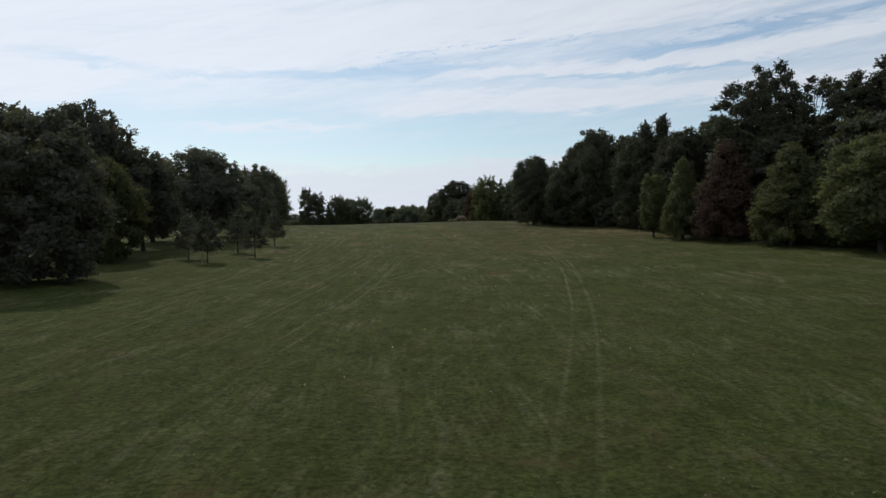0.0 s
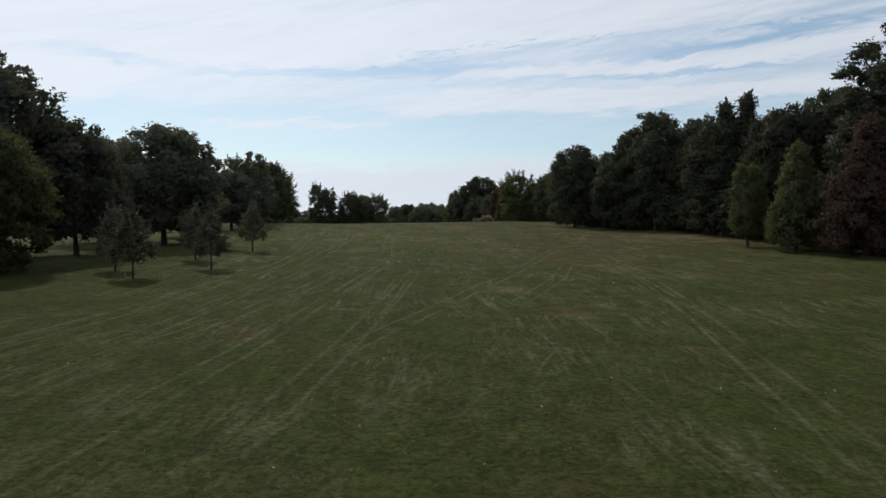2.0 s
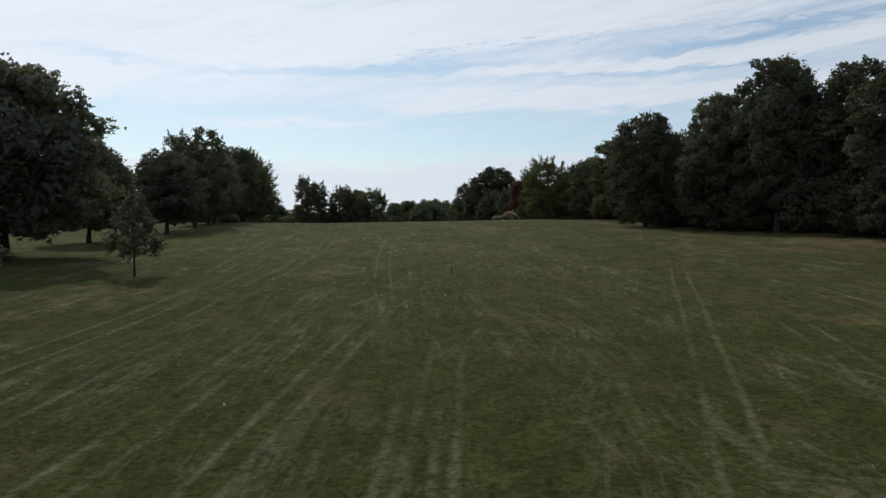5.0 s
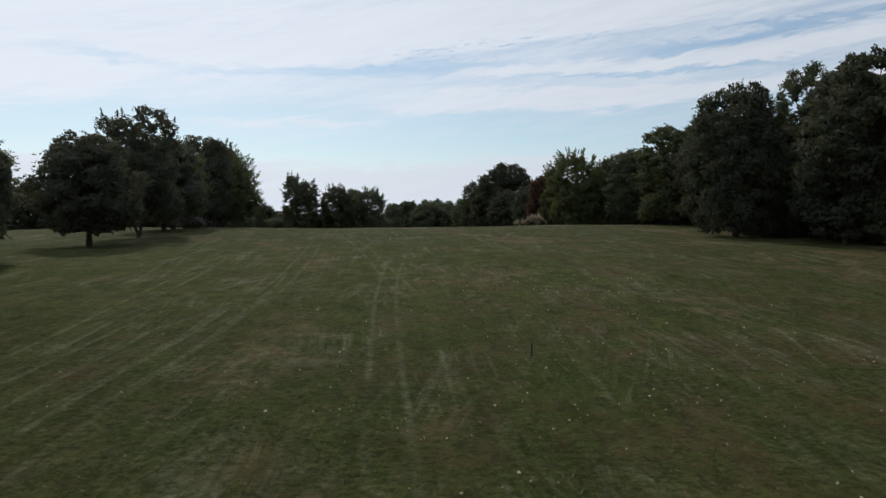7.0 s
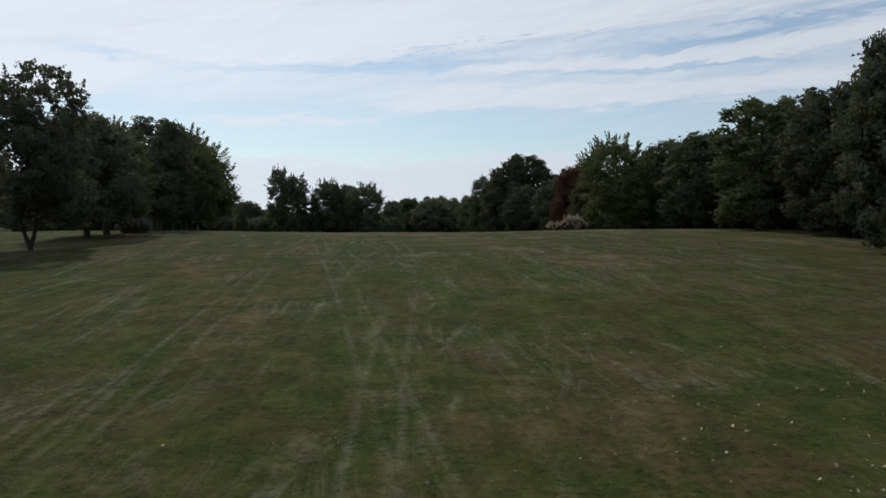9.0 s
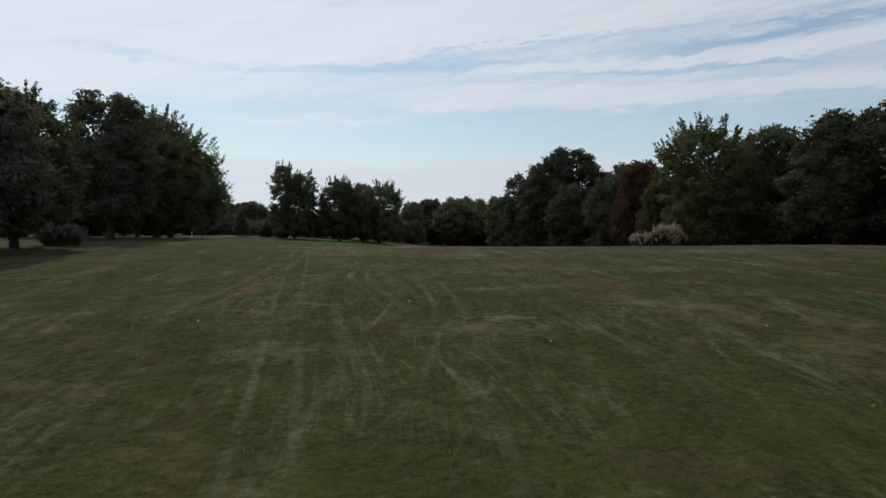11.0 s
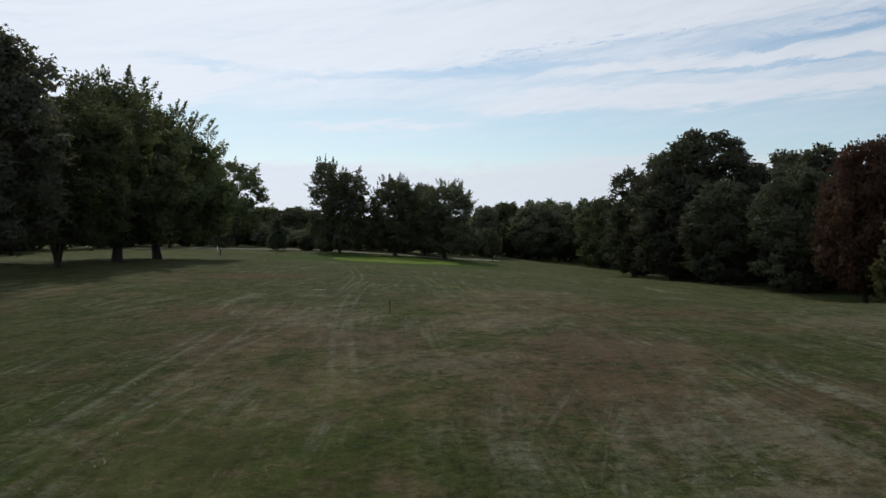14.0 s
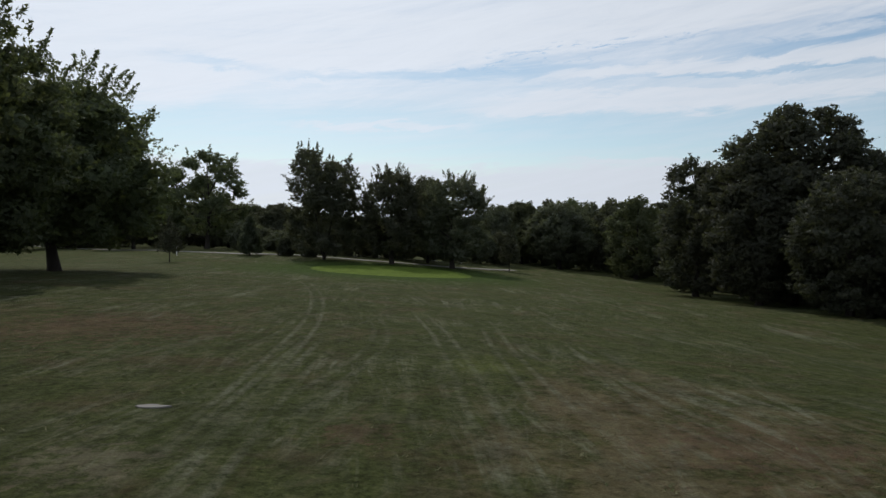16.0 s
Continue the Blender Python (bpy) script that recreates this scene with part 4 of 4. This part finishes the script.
# the far woods beyond the green and beyond the open side
def far_top(x):
    """The height of the far wood's tops along its length: it dips beside the trees round the green."""
    return float(np.interp(x, (-150, -95, -80, -74, -68, -60, -36, -31.5, -29, -26, -21, -15, -8, 0, 25), (10.5, 9.6, 8.4, 7.0, 4.2, 3.4, 3.4, 4.2, 6.2, 8.6, 10.2, 10.6, 10.2, 9.6, 10.0)))


def far_tree(kind, x, y, wide, leaf):
    tall = max(far_top(x) * rng.uniform(0.90, 1.02) - lz(x, y), 2.6)
    plant(kind, x, y, 0, wide, leaf, rng.uniform(0, 360), BT, "distant dark green tree of the far wood", "trees of the far wood", tall=tall)


for k in range(12):
    x = -160 + k * 8.0 + rng.uniform(-2, 2)
    far_tree("far_a" if k % 2 else "far_b", x, 338 + rng.uniform(-6, 8) - 0.10 * x, rng.uniform(5.0, 6.4), "olive")
for k in range(13):
    far_tree("far_b" if k % 2 else "far_a", -152 + k * 6.3, 326 + rng.uniform(-4, 6), rng.uniform(4.4, 5.4), "olive")
for k in range(11):
    x = -27.5 + k * 4.4
    far_tree("far_b" if k % 3 else "wood_b", x, 334 - 2 * k + rng.uniform(-3, 3), rng.uniform(3.6, 4.6), "olive" if k % 3 else "green")
for k in range(8):
    far_tree("far_b" if k % 2 else "far_a", -24.0 + k * 6.5, 344 + rng.uniform(-3, 3), rng.uniform(4.4, 5.4), "olive")
for x, y in ((-2.0, 309.0), (3.0, 300.0), (2.0, 288.0)):
    plant("hedge", x, y, 0, rng.uniform(3.4, 4.2), "olive", rng.uniform(0, 360), "woodland_shrub", "dense dark shrub under the woodland edge", "shrubs along the wood", tall=rng.uniform(6.5, 8.0))
for k in range(13):
    x = -72 + k * 3.8
    y = float(np.interp(x, (-72, -63, -51, -40, -28), (295, 290, 286.5, 286.5, 300))) + rng.uniform(0, 2)
    top = float(np.interp(x, (-72, -66, -62, -58, -50, -36, -31, -26), (5.4, 4.0, 3.8, 4.8, 5.8, 5.8, 4.2, 4.0))) * rng.uniform(0.9, 1.02)
    plant("hedge", x, y, 0, rng.uniform(2.8, 3.6), "olive", rng.uniform(0, 360), "woodland_shrub", "tall dark shrub of the belt behind the green", "shrub belt behind the green", tall=top - lz(x, y))
for k in range(20):
    y = 110 + k * 11
    plant("far_a" if k % 2 else "far_b", -112 - 0.02 * y + rng.uniform(-4, 4), y, 0, rng.uniform(5.0, 6.5), "dark", rng.uniform(0, 360), BT, "distant dark green tree across the open grass", "trees across the open grass", tall=rng.uniform(9, 14))


# ---- the cart path ----
def concrete_material():
    m, n, out = material("pale_concrete")
    place = n.add("ShaderNodeTexCoord").outputs["Object"]
    fine, stain = n.noise(place, 9.0, 5.0, 0.7), n.noise(place, 0.5, 4.0, 0.6)
    colour = n.mix(n.step(stain, 0.3, 0.7), (0.17, 0.155, 0.135, 1), (0.25, 0.235, 0.205, 1))
    colour = n.mix(n.step(fine, 0.4, 0.8, 0.0, 0.35), colour, (0.16, 0.15, 0.13, 1))
    surface(n, out, colour, 0.9, fine, 0.004)
    return m


CONCRETE = concrete_material()


def path_strip(name, points, width, label):
    """A strip of concrete 6 cm proud of the ground, along a smooth line through the points."""
    p = np.array(points, float)
    t = np.arange(len(p))
    fine = np.linspace(0, len(p) - 1, (len(p) - 1) * 14 + 1)
    smooth = np.zeros((len(fine), 2))
    slope = np.gradient(p, axis=0)
    for k, f in enumerate(fine):
        i = min(int(f), len(p) - 2)
        h = f - i
        smooth[k] = (2 * h ** 3 - 3 * h ** 2 + 1) * p[i] + (h ** 3 - 2 * h ** 2 + h) * slope[i] + (3 * h ** 2 - 2 * h ** 3) * p[i + 1] + (h ** 3 - h ** 2) * slope[i + 1]
    way = np.gradient(smooth, axis=0)
    way /= np.linalg.norm(way, axis=1, keepdims=True)
    side = np.stack([-way[:, 1], way[:, 0]], -1)
    rings = []
    for across, up in ((-0.5, -0.1), (-0.5, 0.07), (0.0, 0.09), (0.5, 0.07), (0.5, -0.1)):
        xy = smooth + side * across * width
        rings.append(np.column_stack([xy, land(xy[:, 0], xy[:, 1]) + up]))
    verts = np.stack(rings, 1).reshape(-1, 3)
    i = np.arange(len(fine) - 1)[:, None] * 5 + np.arange(4)[None]
    faces = np.stack([i, i + 1, i + 6, i + 5], -1).reshape(-1, 4)
    tagged(new(name, mesh_from(name, verts, faces, CONCRETE, False)), label, "path", kind="structure")


path_strip("cart_path", ((-150, 322), (-120, 310), (-104, 303), (-91, 296), (-80, 288), (-70, 281.5), (-64.8, 279.5), (-57, 280.6), (-50.6, 278.4), (-45.4, 276.4), (-40.6, 276.2), (-36, 277.6), (-32.3, 279), (-27.9, 282), (-24, 289)), 1.7, "pale concrete cart path winding across the grass")


# ---- plumed ornamental grass ----
def simple_material(name, dark, light, rough=0.8, scale=8.0):
    m, n, out = material(name)
    place = n.add("ShaderNodeTexCoord").outputs["Object"]
    island = n.add("ShaderNodeNewGeometry").outputs["Random Per Island"]
    grain = n.math("ADD", n.math("MULTIPLY", n.noise(place, scale, 4.0, 0.6), 0.6), n.math("MULTIPLY", island, 0.4))
    surface(n, out, n.mix(n.step(grain, 0.25, 0.75), (*dark, 1), (*light, 1)), rough, grain, 0.002)
    return m


BLADE = simple_material("reed_blades", (0.050, 0.060, 0.026), (0.130, 0.125, 0.060))
PLUME = simple_material("cream_plumes", (0.24, 0.185, 0.12), (0.50, 0.41, 0.29))
PLUME_GREY = simple_material("grey_plumes", (0.13, 0.115, 0.115), (0.30, 0.265, 0.26))


def plumed_grass(x, y, wide, tall, blades, plumes, feather, seed, label):
    """A fountain of arching blades with feathery heads on stalks."""
    rng = np.random.default_rng(seed)
    clump = new("plumed_grass")
    clump.matrix_basis = pose(x, y, lz(x, y) - 0.02)

    def arcs(count, reach, height, droop):
        a = rng.uniform(0, 2 * np.pi, count)
        r0, r1 = np.sqrt(rng.uniform(0, 1, count)) * wide * 0.62, reach * rng.uniform(0.35, 1.0, count)
        h = height * rng.uniform(0.65, 1.05, count) * np.sqrt(np.clip(1.02 - 2.3 * (r0 / wide) ** 2, 0.06, 1))
        t = np.linspace(0, 1, 5)[None, :, None]
        way = np.stack([np.cos(a), np.sin(a), np.zeros(count)], -1)[:, None]
        turn = np.stack([-np.sin(a), np.cos(a), np.zeros(count)], -1)[:, None]
        line = way * (r0[:, None, None] + r1[:, None, None] * t ** 1.6) + np.array([0, 0, 1.0]) * h[:, None, None] * (t * (1 + droop) - droop * t ** 3)
        return line, turn

    line, turn = arcs(blades, wide * 0.55, tall * 0.78, 0.55)
    w = np.array([0.030, 0.034, 0.028, 0.018, 0.004])[None, :, None]
    verts = np.stack([line - turn * w, line + turn * w], 2).reshape(-1, 3)
    i = (np.arange(blades)[:, None] * 10 + np.arange(4)[None] * 2)
    part("blades", mesh_from("blades", verts, np.stack([i, i + 1, i + 3, i + 2], -1).reshape(-1, 4), BLADE), clump)
    line, turn = arcs(plumes, wide * 0.42, tall * 0.98, 0.12)
    tip, below = line[:, 4], line[:, 3]
    t = rng.uniform(0, 1, (plumes, 26, 1))
    spots = below[:, None] + (tip - below)[:, None] * t * 1.15 + rng.normal(0, 1, (plumes, 26, 3)) * (0.035 + 0.05 * np.sin(np.pi * t))
    verts, faces = leaves(rng, spots.reshape(-1, 3), np.repeat(tip - below, 26, 0) * 3, 0.15, 0.05)
    part("plumes", mesh_from("plumes", verts, faces, feather), clump, "pale feathery seed heads")
    tagged(clump, label, "ornamental grass")


plumed_grass(4.4, 179.6, 1.75, 1.9, 1900, 150, PLUME, 31, "ornamental grass clump with cream feathery plumes at the wood")
plumed_grass(2.1, 179.0, 1.0, 1.2, 500, 45, PLUME, 32, "small ornamental grass clump with cream feathery plumes")
plumed_grass(-44.6, 177.4, 2.1, 2.0, 1500, 230, PLUME_GREY, 33, "ornamental grass clump with dusky grey plumes under trees")


# ---- stakes, posts and the slab ----
WOOD_DARK = simple_material("dark_stake", (0.018, 0.020, 0.024), (0.045, 0.047, 0.055), 0.6, 20.0)
WOOD_RUST = simple_material("rust_stake", (0.10, 0.035, 0.016), (0.19, 0.075, 0.035), 0.7, 20.0)
WOOD_PALE = simple_material("pale_stake", (0.16, 0.13, 0.10), (0.28, 0.24, 0.19), 0.8, 20.0)
WHITE = simple_material("white_post_paint", (0.52, 0.52, 0.50), (0.74, 0.74, 0.72), 0.5, 12.0)


def turned(rings, sides=10):
    """A lathe: rings of (radius, height)."""
    a = np.linspace(0, 2 * np.pi, sides, endpoint=False)
    verts = np.concatenate([np.column_stack([np.cos(a) * r, np.sin(a) * r, np.full(sides, h)]) for r, h in rings])
    k = np.arange(len(rings) - 1)[:, None] * sides
    j = np.arange(sides)[None]
    nxt = (j + 1) % sides
    return verts, np.stack([k + j, k + nxt, k + sides + nxt, k + sides + j], -1).reshape(-1, 4)


def post(name, x, y, tall, thick, body, cap, label, lean=0.0):
    thing = new(name)
    thing.matrix_basis = pose(x, y, lz(x, y), lean, 0, 0)
    part("shaft", mesh_from("shaft", *turned(((thick * 0.5, -0.12), (thick, 0.0), (thick, tall * 0.86)), 8), body), thing)
    part("cap", mesh_from("cap", *turned(((thick, tall * 0.86), (thick * 1.12, tall * 0.87), (thick * 1.12, tall * 0.97), (thick * 0.5, tall), (0.001, tall)), 8), cap), thing)
    tagged(thing, label, "post")


post("marker_stake", -4.7, 96.1, 0.36, 0.022, WOOD_DARK, WOOD_DARK, "short dark marker stake driven into the fairway grass", 3)
post("marker_stake", -20.0, 177.2, 0.40, 0.022, WOOD_RUST, WOOD_DARK, "short rust-red marker stake in the fairway grass", -2)
post("marker_stake", -12.4, 136.4, 0.37, 0.020, WOOD_PALE, WOOD_PALE, "short pale grey marker stake in the fairway grass", -3)
post("marker_post", -71.9, 271.6, 1.15, 0.06, WHITE, WHITE, "white marker post beside the cart path")
post("marker_post", 28.4, 104.2, 0.95, 0.024, WOOD_PALE, WOOD_PALE, "thin pale marker post before the dark wood")
post("tree_stake", -22.95, 68.1, 0.95, 0.035, WOOD_PALE, WOOD_PALE, "pale wooden support stake beside a young tree", 4)
post("tree_stake", -25.75, 73.1, 0.85, 0.035, WOOD_PALE, WOOD_PALE, "pale wooden support stake beside a young tree", -3)


def slab(x, y, long, deep, thick):
    rng = np.random.default_rng(8)
    a = np.linspace(0, 2 * np.pi, 14, endpoint=False)
    r = rng.uniform(0.62, 1.12, 14)
    rim = np.column_stack([np.cos(a) * r * long / 2, np.sin(a) * r * deep / 2])
    rings = [np.column_stack([rim * k, np.full(14, h)]) for k, h in ((1.0, -0.05), (1.0, thick * 0.6), (0.94, thick), (0.5, thick * 1.05), (0.02, thick))]
    verts = np.concatenate(rings)
    k, j = np.arange(4)[:, None] * 14, np.arange(14)[None]
    nxt = (j + 1) % 14
    faces = np.stack([k + j, k + nxt, k + 14 + nxt, k + 14 + j], -1).reshape(-1, 4)
    ob = new("stone_slab", mesh_from("stone_slab", verts, faces, CONCRETE))
    ob.matrix_basis = pose(x, y, lz(x, y), 0, 0, 6)
    tagged(ob, "flat pale irregular bare patch in the grass, modelled as a thin slab", "stone")


# a pale bare patch in the grass, modelled as a thin slab
slab(-25.6, 186.5, 0.72, 0.26, 0.025)


# ---- coarse tufts standing out of the mown grass ----
def grass_tufts():
    rng = np.random.default_rng(14)
    count, per = 26000, 5
    x, y = rng.uniform(-38, 24, count), 4 + 226 * rng.uniform(0, 1, count)
    x = x - 0.10 * (y - 60)
    # gathered in drifts, as mowers leave them
    drift = np.sin(x * 0.9 + 1.7 * np.sin(y * 0.05)) + np.sin(x * 0.37 - y * 0.09) + rng.normal(0, 0.8, count)
    x, y = x[drift > 0.1], y[drift > 0.1]
    root = np.repeat(np.column_stack([x, y, land(x, y) + 0.012]), per, 0)
    root[:, :2] += rng.normal(0, 0.05, (len(root), 2))
    way = rng.normal(0, 1, (len(root), 3)) * [0.05, 0.05, 0.0] + [0, 0, 1] * rng.uniform(0.015, 0.05, (len(root), 1))
    side = np.cross([0, 0, 1.0], way)
    side *= 0.011 / (np.linalg.norm(side, axis=1, keepdims=True) + 1e-9)
    verts = np.stack([root + side, root - side, root + way], 1).reshape(-1, 3)
    ob = new("grass_tufts", mesh_from("grass_tufts", verts, np.arange(len(verts)).reshape(-1, 3), simple_material("coarse_grass", (0.045, 0.060, 0.013), (0.17, 0.16, 0.080), 0.9, 0.5)))
    tagged(ob, "coarse green and straw tufts in the mown grass", "grass", kind="stuff")


grass_tufts()


# ---- fallen leaves scattered on the fairway ----
def fallen_leaves():
    rng = np.random.default_rng(9)
    spread = ((-3.0, 111.0, 2.0, 3.2, 60), (-2.0, 108.0, 4.0, 6.0, 150), (-8.0, 89.0, 4.0, 3.5, 70), (-1.0, 91.0, 3.5, 5.0, 110), (-3.0, 99.0, 4.0, 5.0, 80), (-8.0, 92.0, 5.0, 9.0, 40), (0.0, 50.0, 7.0, 12.0, 60), (2.0, 28.0, 7.0, 10.0, 30), (-12.0, 150.0, 9.0, 14.0, 24))
    x = np.concatenate([rng.normal(cx, sx, k) for cx, cy, sx, sy, k in spread])
    y = np.concatenate([rng.normal(cy, sy, k) for cx, cy, sx, sy, k in spread])
    centres = np.column_stack([x, y, land(x, y) + 0.045])
    d = rng.normal(0, 1, (len(x), 3)) * [1, 1, 0.25]
    verts, faces = leaves(rng, centres, d * 4, 0.075, 0.058)
    ob = new("fallen_leaves", mesh_from("fallen_leaves", verts, faces, simple_material("dry_fallen_leaves", (0.16, 0.12, 0.06), (0.46, 0.42, 0.30), 0.8, 2.0)))
    tagged(ob, "pale dry fallen leaves strewn over the mown grass", "leaves", kind="stuff")


fallen_leaves()
